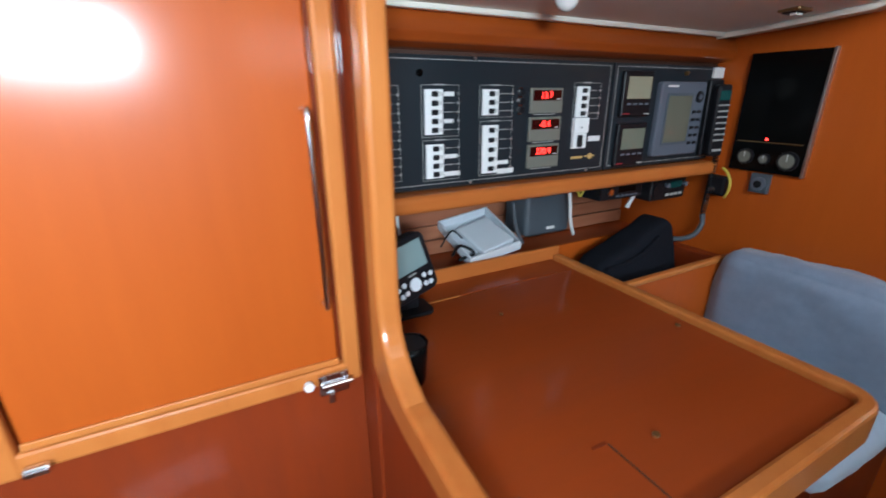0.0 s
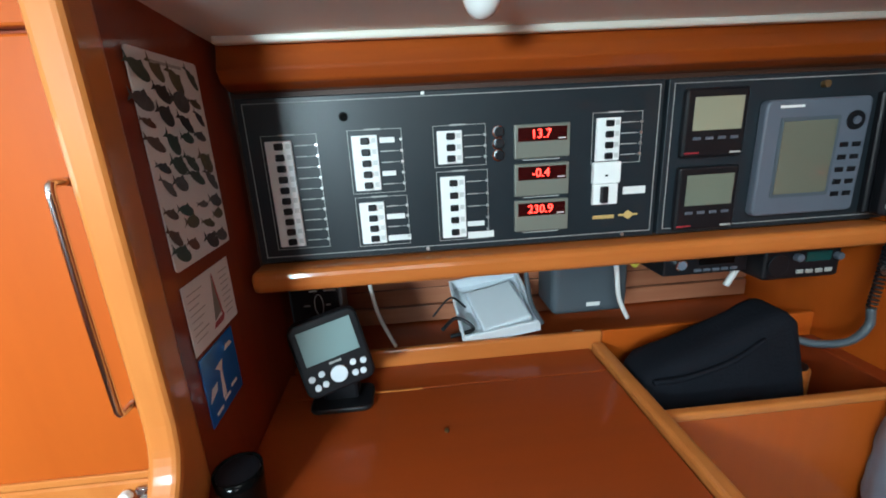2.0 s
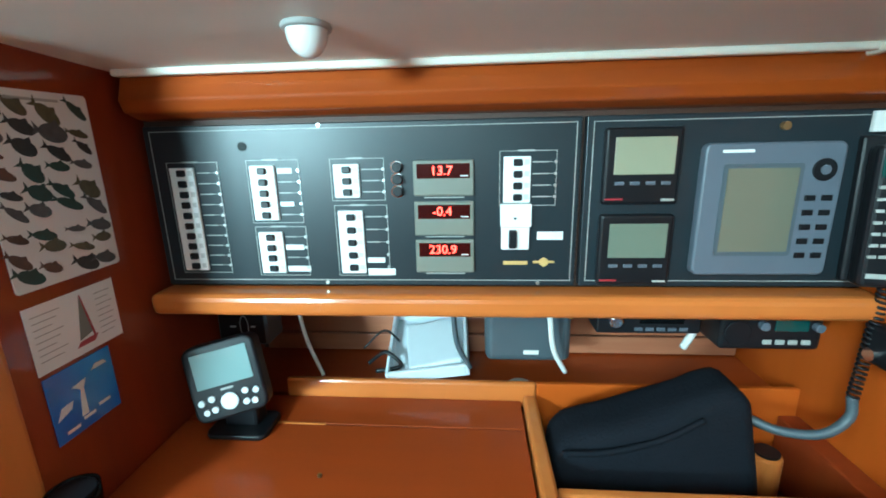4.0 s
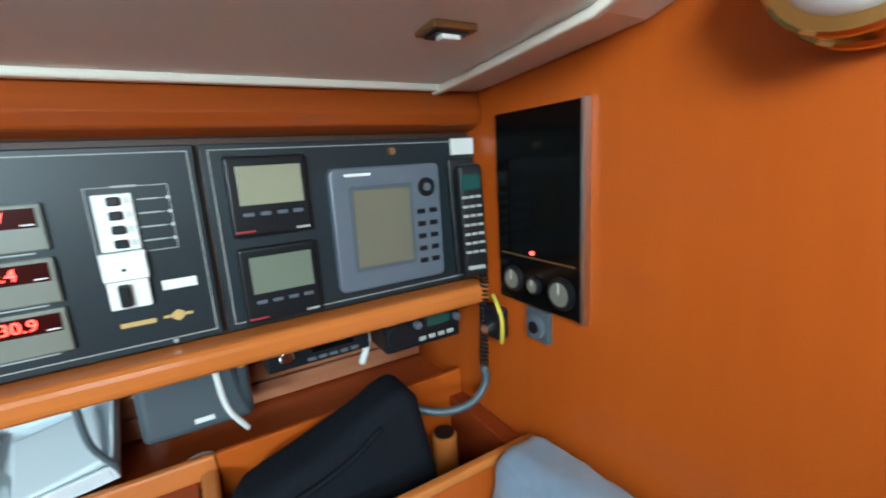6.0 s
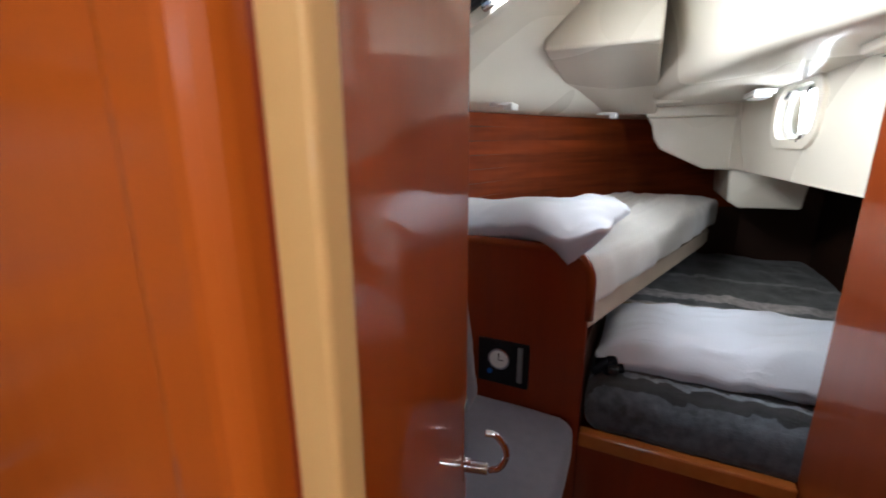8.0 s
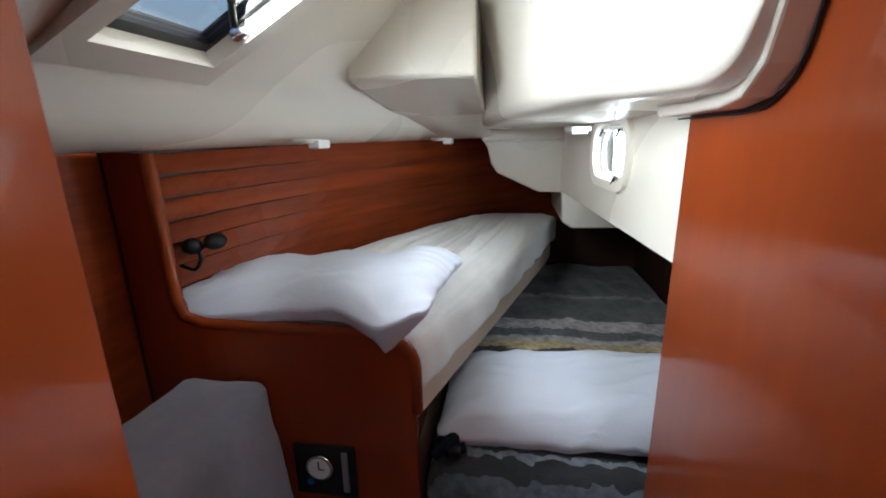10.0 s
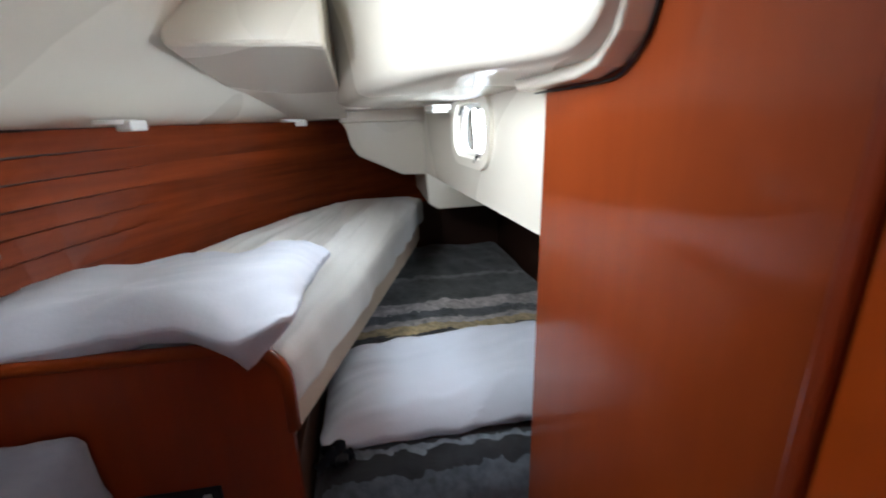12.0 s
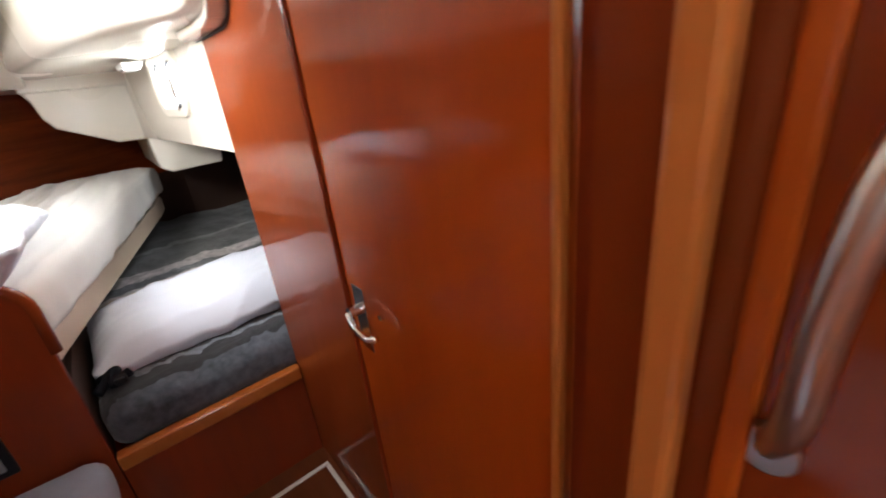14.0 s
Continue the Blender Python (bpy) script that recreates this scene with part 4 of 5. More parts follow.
strap = thing("strap", (2.84, 0.03, 0.6), "crumpled black webbing strap on the blanket", "strap")
part("webbing", tube(spline([(2.74, 0.075, 0.598), (2.77, 0.04, 0.618), (2.80, 0.06, 0.605), (2.785, 0.02, 0.624), (2.75, 0.035, 0.606), (2.77, -0.01, 0.612)]), 0.014), M_bag, strap, smooth=True)
part("buckle", box(2.735, 2.775, 0.0, 0.03, 0.600, 0.622, 0.004), M_black, strap, "black plastic buckle")
gs = thing("gooseneck_lamp", (2.75, 0.70, 1.12), "small black swivelling lamp on the planking", "lamp")
part("head", ball((2.785, 0.648, 1.168), (0.034, 0.026, 0.022)), M_black, gs, smooth=True)
part("stem", tube(spline([(2.745, 0.725, 1.11), (2.748, 0.69, 1.10), (2.752, 0.672, 1.125), (2.756, 0.675, 1.15), (2.775, 0.66, 1.165)]), 0.005), M_black, gs, smooth=True)
part("mount", ball((2.752, 0.69, 1.162), (0.026, 0.024, 0.022)), M_black, gs, smooth=True)

# ---- breaker panel ----
PY = 0.953
bp = thing("breaker_panel", (0.67, PY, 1.03), "anthracite breaker panel with white switch columns and red digits", "switch panel")
part("plate", box(0.262, 1.068, PY, 0.974, 1.034, 1.342, 0.002), M_panel, bp)


def flat(x0, x1, z0, z1, y=PY, t=0.0012, bm=None):
    return box(x0, x1, y - t, y + 0.0003, z0, z1, bm=bm)


def outline(x0, x1, z0, z1, w, y=PY, bm=None):
    for a in ((x0, x1, z0, z0 + w), (x0, x1, z1 - w, z1), (x0, x0 + w, z0 + w, z1 - w), (x1 - w, x1, z0 + w, z1 - w)):
        bm = flat(*a, y=y, t=0.0008, bm=bm)
    return bm


part("border_line", outline(0.274, 1.060, 1.044, 1.333, 0.0014), M_line, bp)
SWITCH = box(-0.008, 0.008, -0.006, 0.001, -0.0062, 0.0062, 0.0018, 1)
SWITCH_ME = bpy.data.meshes.new("rocker")
SWITCH.to_mesh(SWITCH_ME)
SWITCH.free()
SWITCH_ME.materials.append(M_black)
rng = random.Random(4)


def switch_column(x, top, count, pitch, tall=()):
    """A white strip with black rockers, label lines with lamps, and a printed outline."""
    bot = top - pitch * count
    col = part("switch_strip", box(x, x + 0.048, PY - 0.006, PY + 0.0005, bot, top, 0.0015, 1), M_white, bp)
    for k in range(count):
        z = top - pitch * (k + 0.5)
        ob = new("rocker", SWITCH_ME)
        ob.parent = col
        ob.location = Vector((x + 0.025, PY - 0.0065, z)) - BASE[col.name]
        part("legend", flat(x + 0.037, x + 0.045, z - 0.004, z + 0.005, PY - 0.0062, 0.0004), M_legend, col)
        if k not in tall:
            w = 0.020 + 0.012 * rng.random()
            ln = flat(x + 0.052, x + 0.052 + w, z - 0.001, z + 0.001)
            part("label_bar", flat(x + 0.052 + w, x + 0.088, z - 0.0004, z + 0.0004, bm=ln), M_line, bp)
        part("lamp", disc((x + 0.092, PY - 0.001, z), (0, 1, 0), 0.0028, 0.004, 10), M_satin, bp)
    part("outline", outline(x - 0.007, x + 0.094, bot - 0.006, top + 0.010, 0.001), M_line, bp)
    part("title_bar", flat(x + 0.025, x + 0.055, top + 0.0085, top + 0.0115), M_line, bp)


switch_column(0.305, 1.266, 10, 0.0201)
switch_column(0.462, 1.268, 5, 0.0206, (0, 3))
switch_column(0.464, 1.142, 4, 0.0206, (1, 3))
switch_column(0.622, 1.268, 3, 0.0206)
switch_column(0.624, 1.182, 5, 0.0245, (3, 4))
switch_column(0.933, 1.276, 4, 0.0206)
for x0, x1, z0, z1 in ((0.514, 0.542, 1.2525, 1.2625), (0.514, 0.540, 1.191, 1.200), (0.515, 0.551, 1.106, 1.116), (0.515, 0.560, 1.062, 1.073),
                       (0.675, 0.709, 1.080, 1.090), (0.675, 0.728, 1.055, 1.068), (0.996, 1.043, 1.124, 1.139)):
    part("sticker", flat(x0, x1, z0, z1, t=0.0018), M_paper, bp, "white paper sticker")
part("main_block", box(0.928, 0.984, PY - 0.012, PY + 0.0005, 1.150, 1.192, 0.002), M_white, bp)
part("test_button", flat(0.952, 0.957, 1.164, 1.168, PY - 0.012), M_black, bp)
mb = part("main_breaker", box(0.930, 0.981, PY - 0.010, PY + 0.0005, 1.107, 1.149, 0.002), M_white, bp)
part("toggle", box(0.943, 0.958, PY - 0.02, PY - 0.009, 1.111, 1.145, 0.003), M_black, mb)
part("crest", disc((1.010, PY - 0.001, 1.081), (0, 1, 0), 0.009, 0.002, 6), M_gold, bp)
part("crest_bar", flat(0.990, 1.030, 1.079, 1.083, t=0.0012), M_gold, bp)
part("maker_bar", flat(0.935, 0.980, 1.076, 1.083), M_gold, bp)
for z in (1.261, 1.239, 1.217):
    fh = part("fuse_cap", disc((0.741, PY - 0.005, z), (0, 1, 0), 0.0095, 0.012, 20, edge=0.002), M_black, bp)
    part("collar", disc((0.7395, PY - 0.001, z), (0, 1, 0), 0.0115, 0.003, 20), M_chrome, fh)
part("hole", disc((0.452, PY - 0.0006, 1.303), (0, 1, 0), 0.0085, 0.002, 20), M_gloss, bp)
for z, val in ((1.272, "13.7"), (1.198, "-0.4"), (1.126, "230.9")):
    mt = part("meter", box(0.770, 0.880, PY - 0.008, PY + 0.0005, z - 0.064, z, 0.0025), M_bezel, bp, "grey digital meter")
    part("window", flat(0.777, 0.873, z - 0.032, z - 0.006, PY - 0.008, 0.0012), M_ledwin, mt)
    text(val, 0.0235, pose(0.822, PY - 0.0095, z - 0.019, 90, 0, 0) @ Matrix.Shear("XZ", 4, (0, 0)), M_led, mt, "digits", "glowing red digits")
    part("unit_mark", flat(0.856, 0.870, z - 0.029, z - 0.027, PY - 0.0092, 0.0006), M_paper, mt)
    part("caption", flat(0.788, 0.862, z - 0.0685, z - 0.0665), M_line, bp)
for x, z in ((0.60, 1.3375), (0.592, 1.0395), (1.0, 1.0395)):
    part("screw", disc((x, PY - 0.001, z), (0, 1, 0), 0.0035, 0.003, 12), M_satin, bp)

# ---- instrument panel ----
ip = thing("navigation_console", (1.33, PY, 1.03), "anthracite instrument panel beside the breaker panel", "console")
part("plate", box(1.076, 1.592, PY, 0.974, 1.034, 1.342, 0.002), M_panel, ip)
part("border_line", outline(1.087, 1.585, 1.044, 1.333, 0.0014), M_line, ip)
part("knob", disc((1.398, PY - 0.004, 1.318), (0, 1, 0), 0.007, 0.010, 16), M_bronze, ip)
for z, mat, nm in ((1.190, M_lcd, "upper"), (1.041, M_lcdgreen, "lower")):
    dd = thing("display", (1.168, PY, z), "square black marine display with a pale lcd screen", "marine display", "sailing instruments")
    part("case", box(1.104, 1.233, PY - 0.016, PY + 0.0005, z, z + 0.131, 0.006, 3), M_black, dd)
    part("screen", box(1.121, 1.222, PY - 0.0175, PY - 0.0155, z + 0.052, z + 0.115, 0.001), mat, dd)
    for k in range(4):
        part("button", box(1.124 + 0.026 * k, 1.140 + 0.026 * k, PY - 0.018, PY - 0.0155, z + 0.034, z + 0.040, 0.001), M_grey, dd)
    part("brand_bar", flat(1.109, 1.139, z + 0.008, z + 0.011, PY - 0.016), M_stain, dd, "small red bar")
    part("model_bar", flat(1.204, 1.226, z + 0.006, z + 0.010, PY - 0.016), M_line, dd)
cp = thing("chart_plotter", (1.38, PY, 1.065), "grey chart plotter with an olive lcd and rows of keys", "chart plotter")
part("case", prism(rounded(1.268, 1.492, 1.062, 1.292, 0.012, 4), "y", PY - 0.02, PY + 0.0005, 0.004), M_grey, cp, "slate grey case")
part("screen_well", prism(rounded(1.300, 1.428, 1.098, 1.258, 0.006, 3), "y", PY - 0.0215, PY - 0.0195), M_greybox, cp)
part("screen", box(1.307, 1.421, PY - 0.0225, PY - 0.021, 1.106, 1.250), M_lcddark, cp, "blank olive lcd")
part("brand_bar", flat(1.295, 1.345, 1.276, 1.281, PY - 0.0205), M_paper, cp)
pad = part("cursor_pad", disc((1.460, PY - 0.021, 1.246), (0, 1, 0), 0.019, 0.004, 20, edge=0.001), M_black, cp)
part("pad_arrow", disc((1.460, PY - 0.0235, 1.246), (0, 1, 0), 0.008, 0.003, 12), M_grey, pad)
for i in range(5):
    for j in range(2):
        part("key", box(1.436 + 0.027 * j, 1.453 + 0.027 * j, PY - 0.0235, PY - 0.0195, 1.094 + 0.025 * i, 1.104 + 0.025 * i, 0.0015), M_black, cp)

# ---- handset ----
hs = thing("radio_handset", (1.56, 0.93, 1.0), "black radio handset in a cradle with a coiled cord", "handset")
TL = Matrix.Translation((1.553, 0.925, 1.18)) @ Matrix.Rotation(radians(-16), 4, "Z") @ Matrix.Rotation(radians(-2), 4, "Y")


def held(bm):
    bmesh.ops.transform(bm, matrix=TL, verts=bm.verts)
    return bm


part("cradle", held(box(-0.035, 0.02, 0.005, 0.037, -0.13, 0.12, 0.005)), M_black, hs)
hsb = part("body", held(box(-0.027, 0.027, -0.03, 0.006, -0.13, 0.105, 0.010, 3)), M_black, hs)
part("display", held(box(-0.020, 0.020, -0.0315, -0.0295, 0.055, 0.085)), M_teal, hsb, "small lcd")
for i in range(7):
    for j in range(3):
        part("key", held(box(-0.020 + 0.0145 * j, -0.009 + 0.0145 * j, -0.0325, -0.0295, 0.037 - 0.019 * i, 0.042 - 0.019 * i)), M_line, hsb)
part("brand_bar", held(box(-0.018, 0.018, -0.0315, -0.0295, -0.112, -0.104)), M_line, hsb)
coil = []
for k in range(240):
    t = k / 239
    a = 2 * math.pi * 22 * t
    coil.append((1.572 - 0.01 * t + 0.008 * math.cos(a), 0.905 + 0.008 * math.sin(a), 1.05 - 0.21 * t))
part("coiled_cord", tube(coil, 0.0028, 5), M_black, hs, smooth=True)
part("cord", tube(spline([(1.562, 0.905, 0.84), (1.56, 0.9, 0.80), (1.52, 0.9, 0.765), (1.46, 0.92, 0.755), (1.41, 0.95, 0.765)]), 0.009), M_greybox, hs, "thick grey cord end", True)
tag = thing("paper_label", (1.56, 0.95, 1.33), "white paper label above the handset", "label")
part("card", box(1.530, 1.585, 0.942, 0.95, 1.305, 1.338, 0.001), M_paper, tag)

# ---- engine panel on the bulkhead ----
ep = thing("engine_panel", (1.59, 0.76, 1.02), "glossy black engine panel with a silver edge and round gauges", "engine panel")
part("plate", box(1.582, 1.5945, 0.648, 0.862, 1.013, 1.375, 0.002), M_gloss, ep)
part("silver_edge", box(1.579, 1.5945, 0.640, 0.6475, 1.011, 1.377, 0.001), M_satin, ep, "satin aluminium edge")
for y, z, r in ((0.814, 1.059, 0.026), (0.756, 1.056, 0.017), (0.689, 1.056, 0.030)):
    g = part("gauge", disc((1.579, y, z), (1, 0, 0), r, 0.010, 28, edge=0.002), M_black, ep, "round gauge with a black bezel")
    part("face", disc((1.5735, y, z), (1, 0, 0), r * 0.82, 0.002, 28), M_black, g)
    part("dial_ring", disc((1.5725, y, z), (1, 0, 0), r * 0.72, 0.001, 24), M_bezel, g)
    part("needle", box(1.5712, 1.572, y - 0.001, y + 0.001, z, z + r * 0.7), M_paper, g)
part("divider", box(1.5805, 1.5822, 0.66, 0.85, 1.106, 1.109), M_bronze, ep)
part("warning_lamp", disc((1.580, 0.762, 1.117), (1, 0, 0), 0.004, 0.004, 10), M_led, ep, "small red warning lamp")
sgz = thing("socket", (1.59, 0.755, 0.98), "grey round power socket on a square plate", "socket")
part("plate", box(1.582, 1.5945, 0.725, 0.785, 0.945, 1.008, 0.003), M_greybox, sgz)
part("ring", disc((1.579, 0.755, 0.975), (1, 0, 0), 0.022, 0.010, 24, edge=0.002), M_grey, sgz)
part("core", disc((1.5735, 0.755, 0.975), (1, 0, 0), 0.012, 0.003, 20), M_black, sgz)
cd = thing("key_cord", (1.57, 0.86, 1.0), "black key fob hanging on a yellow cord", "key cord")
part("cord", tube(spline([(1.57, 0.872, 1.012), (1.562, 0.85, 1.0), (1.56, 0.833, 0.97), (1.562, 0.835, 0.935), (1.57, 0.848, 0.912)]), 0.0045), M_yellow, cd, smooth=True)
part("fob", box(1.562, 1.594, 0.85, 0.91, 0.915, 0.985, 0.008), M_black, cd)
part("switch_cap", disc((1.559, 0.888, 0.935), (1, 0, 0), 0.012, 0.01, 16), M_chrome, cd)

# ---- bulkhead and ceiling lamps ----
bl = thing("bulkhead_lamp", (1.59, 0.325, 1.43), "polished brass ship's bulkhead lamp with frosted glass", "lamp")
part("base", disc((1.583, 0.325, 1.447), (1, 0, 0), 0.080, 0.024, 36, edge=0.006), M_brass, bl, smooth=False)
part("collar", disc((1.552, 0.325, 1.447), (1, 0, 0), 0.075, 0.05, 36, r2=0.066, edge=0.006), M_brass, bl)
part("glass", ball((1.53, 0.325, 1.447), (0.03, 0.058, 0.058), n=24), M_glass, bl, "frosted glass bowl", True)
part("hinge", box(1.53, 1.57, 0.398, 0.415, 1.437, 1.462, 0.003), M_brass, bl)
part("screw", disc((1.53, 0.24, 1.422), (0, 1, 0), 0.008, 0.03, 14, edge=0.002), M_brass, bl)
cl = thing("dome_lamp", (0.655, 0.72, 1.44), "round frosted dome lamp with a grey base on the ceiling", "lamp")
part("base", disc((0.675, 0.735, 1.445), (0, 0.06, 1), 0.031, 0.008, 32, edge=0.003), M_line, cl)
dome = ball((0.675, 0.735, 1.441), (0.026, 0.026, 0.032), n=24)
bmesh.ops.bisect_plane(dome, geom=dome.verts[:] + dome.edges[:] + dome.faces[:], plane_co=(0, 0, 1.442), plane_no=(0, 0, 1), clear_outer=True)
part("dome", dome, M_glass, cl, "frosted glass dome", True)
sp = thing("ceiling_spot", (1.35, 0.66, 1.45), "square bronze ceiling spotlight with a white insert", "lamp")
part("plate", prism(rounded(1.322, 1.386, 0.634, 0.686, 0.005, 3), "z", 1.446, 1.455, 0.002), M_bronze, sp)
part("well", box(1.333, 1.375, 0.643, 0.678, 1.443, 1.447), M_black, sp)
part("insert", box(1.339, 1.366, 0.645, 0.662, 1.437, 1.4435, 0.002), M_white, sp)

# ---- wall prints on the nav side panel ----
WX = 0.2462
po = thing("fish_poster", (WX, 0.77, 1.1), "white laminated chart of small printed fish", "poster")
part("paper", prism(rounded(0.682, 0.860, 1.108, 1.388, 0.006, 3), "x", WX, WX + 0.002), M_paper, po)
part("title_bar", box(WX + 0.002, WX + 0.0026, 0.73, 0.81, 1.374, 1.378), M_line, po)


def fish(y, z, s, h, tilt):
    """A small printed fish: an oval body with a fin and a forked tail."""
    b = bmesh.new()
    pts = [(0.5 * s * math.cos(radians(a)), 0.5 * h * math.sin(radians(a))) for a in range(0, 360, 24)]
    b.faces.new([b.verts.new((WX + 0.0026, u, v)) for u, v in pts])
    b.faces.new([b.verts.new((WX + 0.0027, u, v)) for u, v in ((-0.4 * s, 0), (-0.72 * s, 0.42 * h), (-0.62 * s, 0), (-0.72 * s, -0.42 * h))])
    b.faces.new([b.verts.new((WX + 0.0028, u, v)) for u, v in ((-0.15 * s, 0.4 * h), (0.05 * s, 0.75 * h), (0.22 * s, 0.38 * h))])
    c, n = math.cos(tilt), math.sin(tilt)
    return warp(b, lambda x, u, v: (x, y + u * c - v * n, z + u * n + v * c))


rf = random.Random(11)
for i in range(9):
    for j in range(4):
        y, z = 0.704 + 0.044 * j + rf.uniform(-0.008, 0.008), 1.362 - 0.029 * i + rf.uniform(-0.008, 0.006)
        s = rf.uniform(0.030, 0.046)
        part("printed_fish", fish(min(y, 0.838), max(z, 1.122), s, s * rf.uniform(0.3, 0.62), rf.uniform(-0.75, -0.1)), rf.choice(FISH), po)
sc = thing("rig_card", (WX, 0.75, 1.0), "white printed card with a small red sailboat drawing", "card")
part("paper", box(WX, WX + 0.0015, 0.682, 0.835, 0.982, 1.086), M_paper, sc)
part("sail_drawing", prism([(0.755, 1.005), (0.768, 1.075), (0.780, 1.012)], "x", WX + 0.0015, WX + 0.0021), M_bezel, sc)
part("mast", prism([(0.780, 1.005), (0.768, 1.078), (0.770, 1.078), (0.784, 1.005)], "x", WX + 0.0021, WX + 0.0026), M_stain, sc)
part("hull_drawing", prism([(0.748, 0.995), (0.755, 1.003), (0.788, 1.005), (0.78, 0.995)], "x", WX + 0.0015, WX + 0.0024), M_stain, sc)
for k in range(8):
    part("text_line", box(WX + 0.0015, WX + 0.0019, 0.690, 0.735 - 0.008 * (k % 3), 1.070 - 0.010 * k, 1.0715 - 0.010 * k), M_line, sc)
    part("text_line", box(WX + 0.0015, WX + 0.0019, 0.795, 0.826 - 0.005 * (k % 2), 1.070 - 0.010 * k, 1.0715 - 0.010 * k), M_line, sc)
bc = thing("sea_postcard", (WX, 0.75, 0.87), "deep blue postcard of the sea with white marks", "postcard")
part("card", box(WX, WX + 0.0018, 0.684, 0.80, 0.862, 0.975), M_photo, bc)
part("white_mark", prism([(0.728, 0.885), (0.735, 0.93), (0.722, 0.94), (0.748, 0.944), (0.741, 0.93), (0.74, 0.885)], "x", WX + 0.0018, WX + 0.0023), M_paper, bc)
part("cloud", prism([(0.76, 0.95), (0.768, 0.958), (0.784, 0.957), (0.79, 0.95)], "x", WX + 0.0018, WX + 0.0023), M_paper, bc)
part("foam", prism([(0.69, 0.90), (0.70, 0.918), (0.72, 0.92), (0.715, 0.908)], "x", WX + 0.0018, WX + 0.0022), M_tray, bc)
for k in range(3):
    part("text_bar", box(WX + 0.0018, WX + 0.0022, 0.70 + 0.03 * k, 0.722 + 0.03 * k, 0.872 + 0.006 * k, 0.877 + 0.006 * k), M_paper, bc)

# ---- fishfinder on the chart table ----
ff = thing("fishfinder", (0.37, 0.93, 0.72), "black fishfinder with a pale screen on a tilting bracket", "fishfinder")
FT = Matrix.Translation((0.384, 0.905, 0.852)) @ Matrix.Rotation(radians(13), 4, "Z") @ Matrix.Rotation(radians(-14), 4, "X") @ Matrix.Rotation(radians(-11), 4, "Y")


def tilt(bm):
    bmesh.ops.transform(bm, matrix=FT, verts=bm.verts)
    return bm


ffb = part("case", tilt(prism(rounded(-0.070, 0.070, -0.075, 0.078, 0.02, 5), "y", -0.015, 0.03, 0.006, 3)), M_black, ff)
part("screen", tilt(box(-0.054, 0.054, -0.0165, -0.0145, -0.008, 0.062, 0.001)), M_lcdblue, ffb, "pale blank lcd screen")
part("brand_bar", tilt(box(-0.012, 0.012, -0.0162, -0.0145, -0.018, -0.014)), M_line, ffb)
part("dial_key", tilt(disc((0, -0.016, -0.042), (0, 1, 0), 0.017, 0.006, 24, edge=0.002)), M_tray, ffb)
for x, z in ((-0.052, -0.034), (-0.032, -0.03), (-0.046, -0.054), (-0.03, -0.052), (0.032, -0.03), (0.052, -0.034), (0.03, -0.052), (0.046, -0.054)):
    part("key", tilt(disc((x, -0.016, z), (0, 1, 0), 0.0065, 0.005, 14, edge=0.001)), M_tray, ffb)
part("bracket", box(0.35, 0.425, 0.92, 0.965, 0.722, 0.80, 0.008), M_black, ff)
part("foot", prism(rounded(0.325, 0.455, 0.885, 0.975, 0.02, 4), "z", 0.720, 0.732, 0.004), M_black, ff)
mg = thing("cup", (0.30, 0.67, 0.72), "round glossy black cup on the chart table", "cup")
cup = bmesh.new()
prof_cup = [(0.0, 0.721), (0.026, 0.721), (0.030, 0.73), (0.034, 0.79), (0.035, 0.812), (0.033, 0.812), (0.031, 0.79), (0.024, 0.735), (0.0, 0.733)]
rings = [[cup.verts.new((0.282 + r * math.cos(2 * math.pi * k / 28), 0.655 + r * math.sin(2 * math.pi * k / 28), z)) for k in range(28)] for r, z in prof_cup[1:-1]]
for r0, r1 in zip(rings, rings[1:]):
    for k in range(28):
        cup.faces.new((r0[k], r0[(k + 1) % 28], r1[(k + 1) % 28], r1[k]))
cup.faces.new(rings[0])
cup.faces.new(rings[-1])
part("body", cup, M_gloss, mg, smooth=True)
part("lid", disc((0.282, 0.655, 0.806), (0, 0, 1), 0.031, 0.008, 28, edge=0.002), M_black, mg)

# ---- shelf under the panels ----
ty = thing("tray", (0.71, 1.1, 0.76), "white foam tray holding a foam block on the shelf edge", "tray")
TT = Matrix.Translation((0.765, 1.18, 0.79)) @ Matrix.Rotation(radians(-8), 4, "Y") @ Matrix.Rotation(radians(20), 4, "X")
for a in ((-0.10, 0.10, -0.11, 0.11, 0, 0.006), (-0.10, -0.092, -0.11, 0.11, 0.006, 0.035), (0.092, 0.10, -0.11, 0.11, 0.006, 0.035), (-0.092, 0.092, 0.102, 0.11, 0.006, 0.035), (-0.092, 0.092, -0.11, -0.102, 0.006, 0.035)):
    b = box(*a, 0.002)
    bmesh.ops.transform(b, matrix=TT, verts=b.verts)
    part("wall" if a[5] > 0.01 else "bottom", b, M_tray, ty)
foam = box(-0.055, 0.075, -0.095, 0.055, 0.008, 0.034, 0.006)
bmesh.ops.transform(foam, matrix=TT @ Matrix.Rotation(radians(7), 4, "Z"), verts=foam.verts)
part("foam_block", foam, M_tray, ty, "loose block of white foam")
dv = thing("device", (0.93, 1.14, 0.86), "slate-grey electronic box with rounded edges under the panel", "device")
part("case", box(0.905, 1.105, 1.10, 1.23, 0.79, 0.955, 0.018, 4), M_greybox, dv)
part("badge", box(0.995, 1.03, 1.0985, 1.1005, 0.812, 0.822), M_paper, dv)
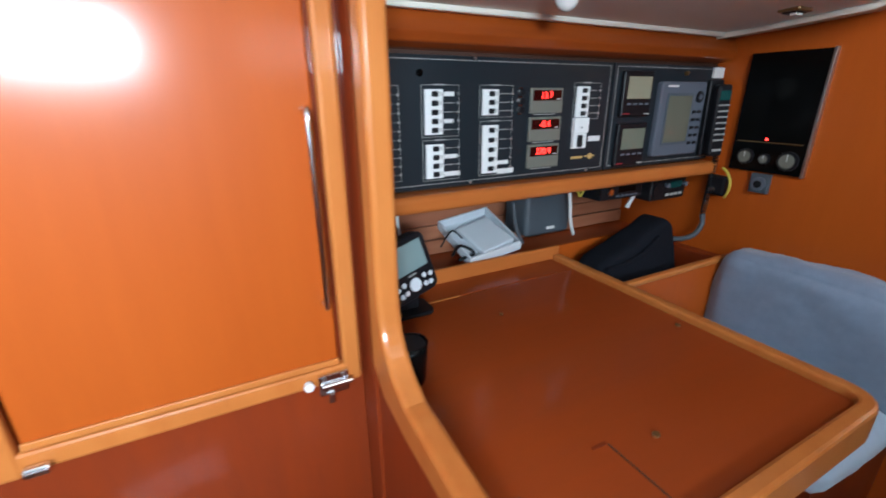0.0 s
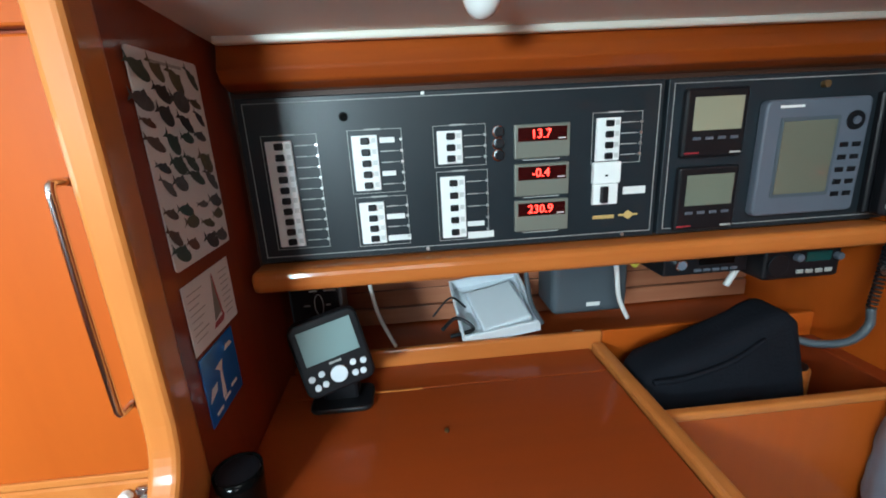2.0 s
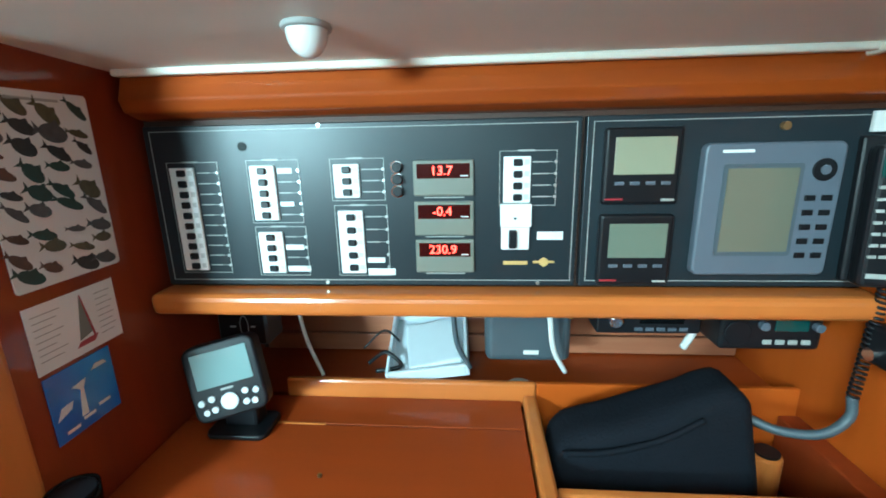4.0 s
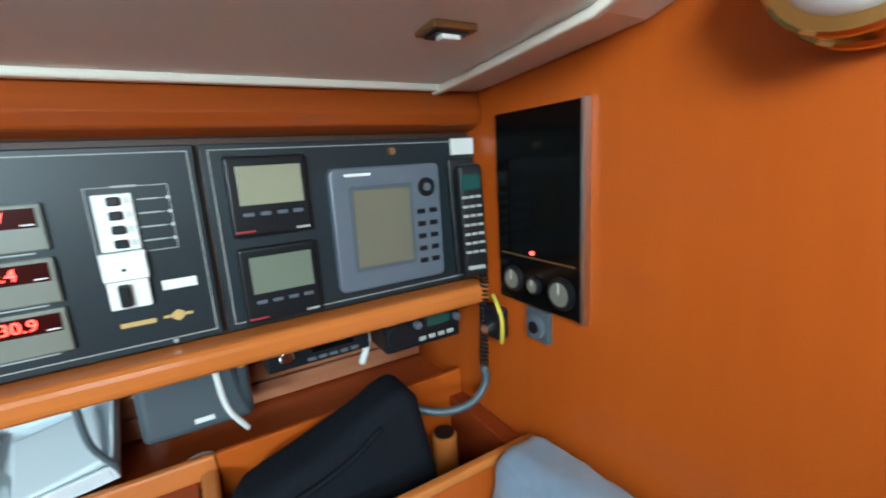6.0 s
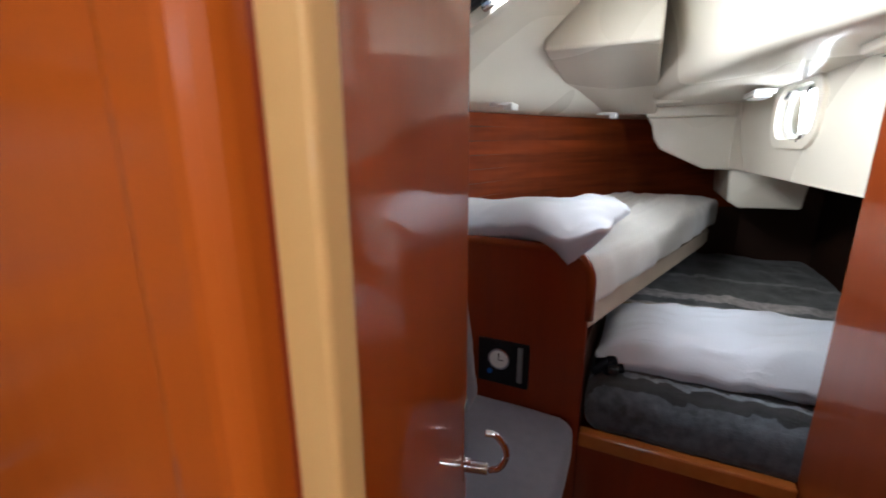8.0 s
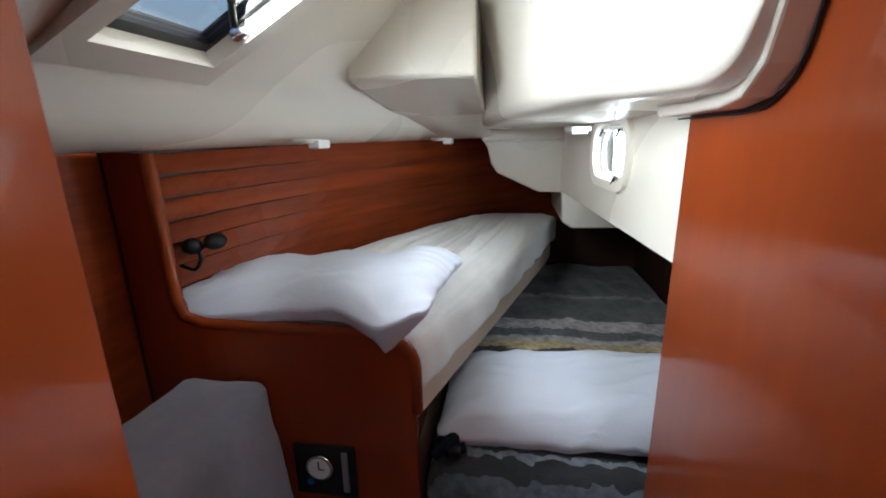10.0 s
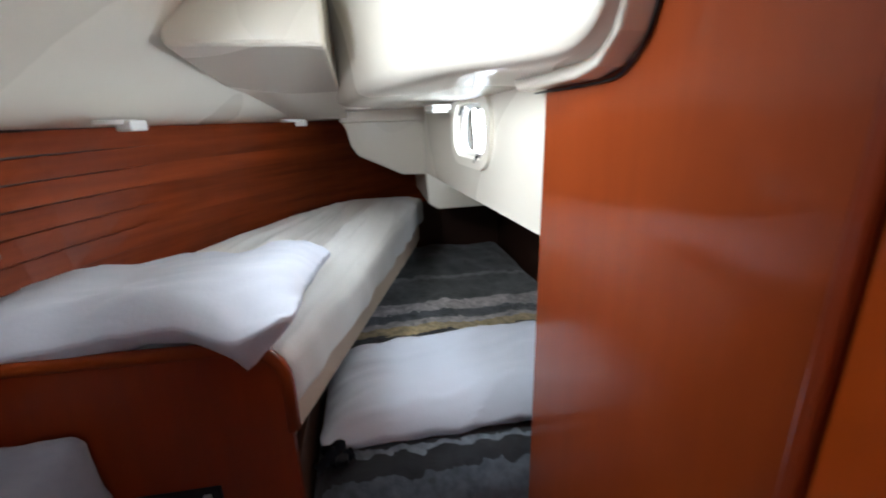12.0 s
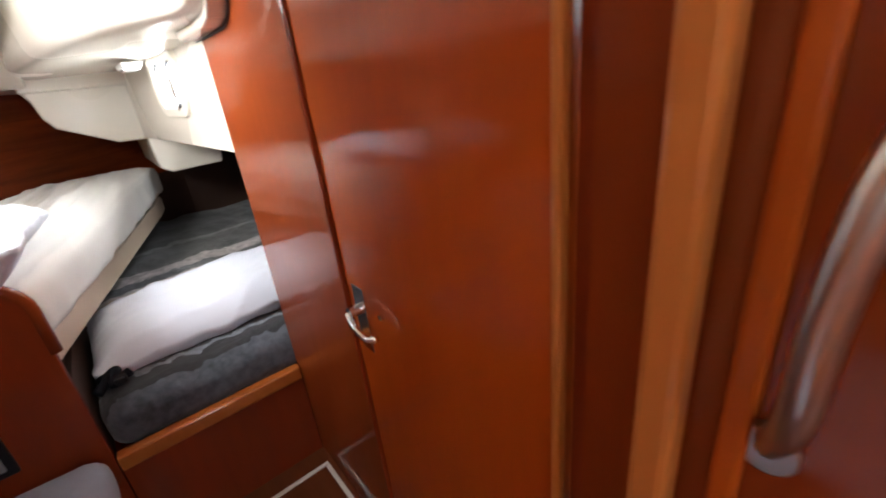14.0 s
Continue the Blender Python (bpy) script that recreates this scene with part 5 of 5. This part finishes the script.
part("cable_gland", disc((0.985, 1.08, 0.955), (0, 1, 0), 0.017, 0.03, 16, edge=0.004), M_black, dv)
ca = thing("cables", (0.9, 1.08, 0.9), "loose black and white cables hanging behind the table", "cable")
for pts, r, m in (([(0.985, 1.07, 0.955), (0.92, 1.06, 0.945), (0.85, 1.07, 0.955), (0.78, 1.08, 0.97)], 0.005, M_black),
                  ([(1.04, 1.06, 0.98), (1.045, 1.05, 0.92), (1.055, 1.05, 0.85), (1.085, 1.06, 0.79)], 0.006, M_cable),
                  ([(0.445, 1.12, 0.985), (0.45, 1.12, 0.90), (0.465, 1.12, 0.82), (0.50, 1.11, 0.74)], 0.005, M_cable),
                  ([(1.335, 1.06, 0.98), (1.345, 1.04, 0.92), (1.33, 1.05, 0.86)], 0.008, M_cable),
                  ([(0.62, 1.10, 0.78), (0.66, 1.12, 0.80), (0.70, 1.10, 0.775), (0.64, 1.09, 0.765)], 0.005, M_black),
                  ([(0.60, 1.14, 0.80), (0.65, 1.16, 0.84), (0.69, 1.16, 0.81)], 0.003, M_black),
                  ([(0.83, 1.08, 0.93), (0.84, 1.07, 0.85), (0.87, 1.07, 0.79)], 0.006, M_greybox)):
    part("cable", tube(spline(pts), r, 8), m, ca, smooth=True)
bx = thing("junction_box", (0.40, 1.12, 0.9), "black electrical box with a white printed oval", "junction box")
part("case", box(0.262, 0.385, 1.08, 1.16, 0.835, 0.935, 0.006), M_greybox, bx)
lid = part("lid", box(0.268, 0.379, 1.076, 1.0805, 0.841, 0.929, 0.002), M_black, bx, "dark lid with white print")
oval = [(0.331 + 0.010 * math.cos(2 * math.pi * k / 24), 1.0752, 0.886 + 0.026 * math.sin(2 * math.pi * k / 24)) for k in range(25)]
part("printed_oval", tube(oval, 0.0012, 5), M_legend, lid)
for x0, x1, z in ((0.312, 0.330, 0.921), (0.345, 0.374, 0.921), (0.296, 0.310, 0.885), (0.347, 0.358, 0.885), (0.318, 0.344, 0.849)):
    part("print_bar", box(x0, x1, 1.0748, 1.0765, z - 0.002, z + 0.002), M_legend, lid)
for x in (0.30, 0.36):
    part("wire", tube(spline([(x, 1.09, 0.935), (x + 0.008, 1.085, 0.955), (x + 0.03, 1.09, 0.985)]), 0.0025, 6), M_cable, bx, smooth=True)
rd = thing("car_stereo", (1.23, 1.03, 0.95), "slim black car radio under the panel", "radio")
part("case", box(1.13, 1.335, 1.0, 1.10, 0.915, 0.97, 0.004), M_black, rd)
part("knob", disc((1.165, 0.993, 0.945), (0, 1, 0), 0.014, 0.016, 20, edge=0.003), M_chrome, rd)
part("display", box(1.215, 1.30, 0.998, 1.001, 0.938, 0.958), M_gloss, rd)
for k in range(5):
    part("button", box(1.205 + 0.022 * k, 1.221 + 0.022 * k, 0.997, 1.001, 0.922, 0.929, 0.001), M_grey, rd)
vh = thing("vhf_radio", (1.45, 1.0, 0.93), "black marine radio with a green display and keys", "radio")
part("case", box(1.365, 1.555, 0.985, 1.09, 0.89, 0.968, 0.008, 3), M_black, vh)
part("speaker", disc((1.395, 0.982, 0.928), (0, 1, 0), 0.026, 0.006, 20, edge=0.002), M_black, vh)
part("display", box(1.465, 1.525, 0.982, 0.986, 0.932, 0.955), M_teal, vh)
for k in range(4):
    part("key", box(1.445 + 0.024 * k, 1.462 + 0.024 * k, 0.9815, 0.986, 0.903, 0.913, 0.002), M_line, vh)
part("knob", disc((1.44, 0.978, 0.945), (0, 1, 0), 0.009, 0.014, 14, edge=0.002), M_grey, vh)
part("knob", disc((1.54, 0.978, 0.942), (0, 1, 0), 0.009, 0.014, 14, edge=0.002), M_grey, vh)
yc = thing("cord_loop", (1.085, 1.07, 0.93), "short yellow cord loop under the panel", "cord")
part("loop", tube(spline([(1.07, 1.06, 0.98), (1.075, 1.05, 0.95), (1.09, 1.05, 0.93), (1.10, 1.05, 0.955), (1.09, 1.06, 0.98)]), 0.005), M_yellow, yc, smooth=True)
pl = thing("saucer", (0.99, 1.11, 0.775), "white saucer on the shelf", "saucer")
part("dish", disc((0.99, 1.108, 0.721), (0, 0, 1), 0.026, 0.010, 28, r2=0.032, edge=0.003), M_white, pl)
bag = thing("bag", (1.2, 0.93, 0.54), "slumped black nylon bag standing in the bin", "bag")
bb = prism([(1.03, 0.54), (1.028, 0.725), (1.06, 0.75), (1.20, 0.795), (1.32, 0.838), (1.372, 0.848), (1.392, 0.82), (1.425, 0.54)], "y", 0.87, 0.985, 0.025, 3)
bmesh.ops.subdivide_edges(bb, edges=[e for e in bb.edges if e.calc_length() > 0.06], cuts=3, use_grid_fill=True)
part("body", warp(bb, lambda x, y, z: (x, y - 0.16 * (0.72 - z) + 0.014 * noise.noise((x * 9, y * 9, z * 9)), z + 0.008 * noise.noise((x * 12, z * 12, 3)))), M_bag, bag, smooth=True)
part("flap", tube(spline([(1.045, 0.862, 0.735), (1.12, 0.862, 0.74), (1.22, 0.868, 0.765), (1.30, 0.882, 0.80)]), 0.006), M_bag, bag, smooth=True)
jar = thing("roll", (1.46, 0.95, 0.7), "small ochre wooden roll in the bin", "roll")
part("body", disc((1.49, 0.98, 0.597), (0, 0, 1), 0.03, 0.12, 24, edge=0.006), M_edge, jar)
part("rim", disc((1.49, 0.98, 0.659), (0, 0, 1), 0.024, 0.006, 24), M_black, jar)
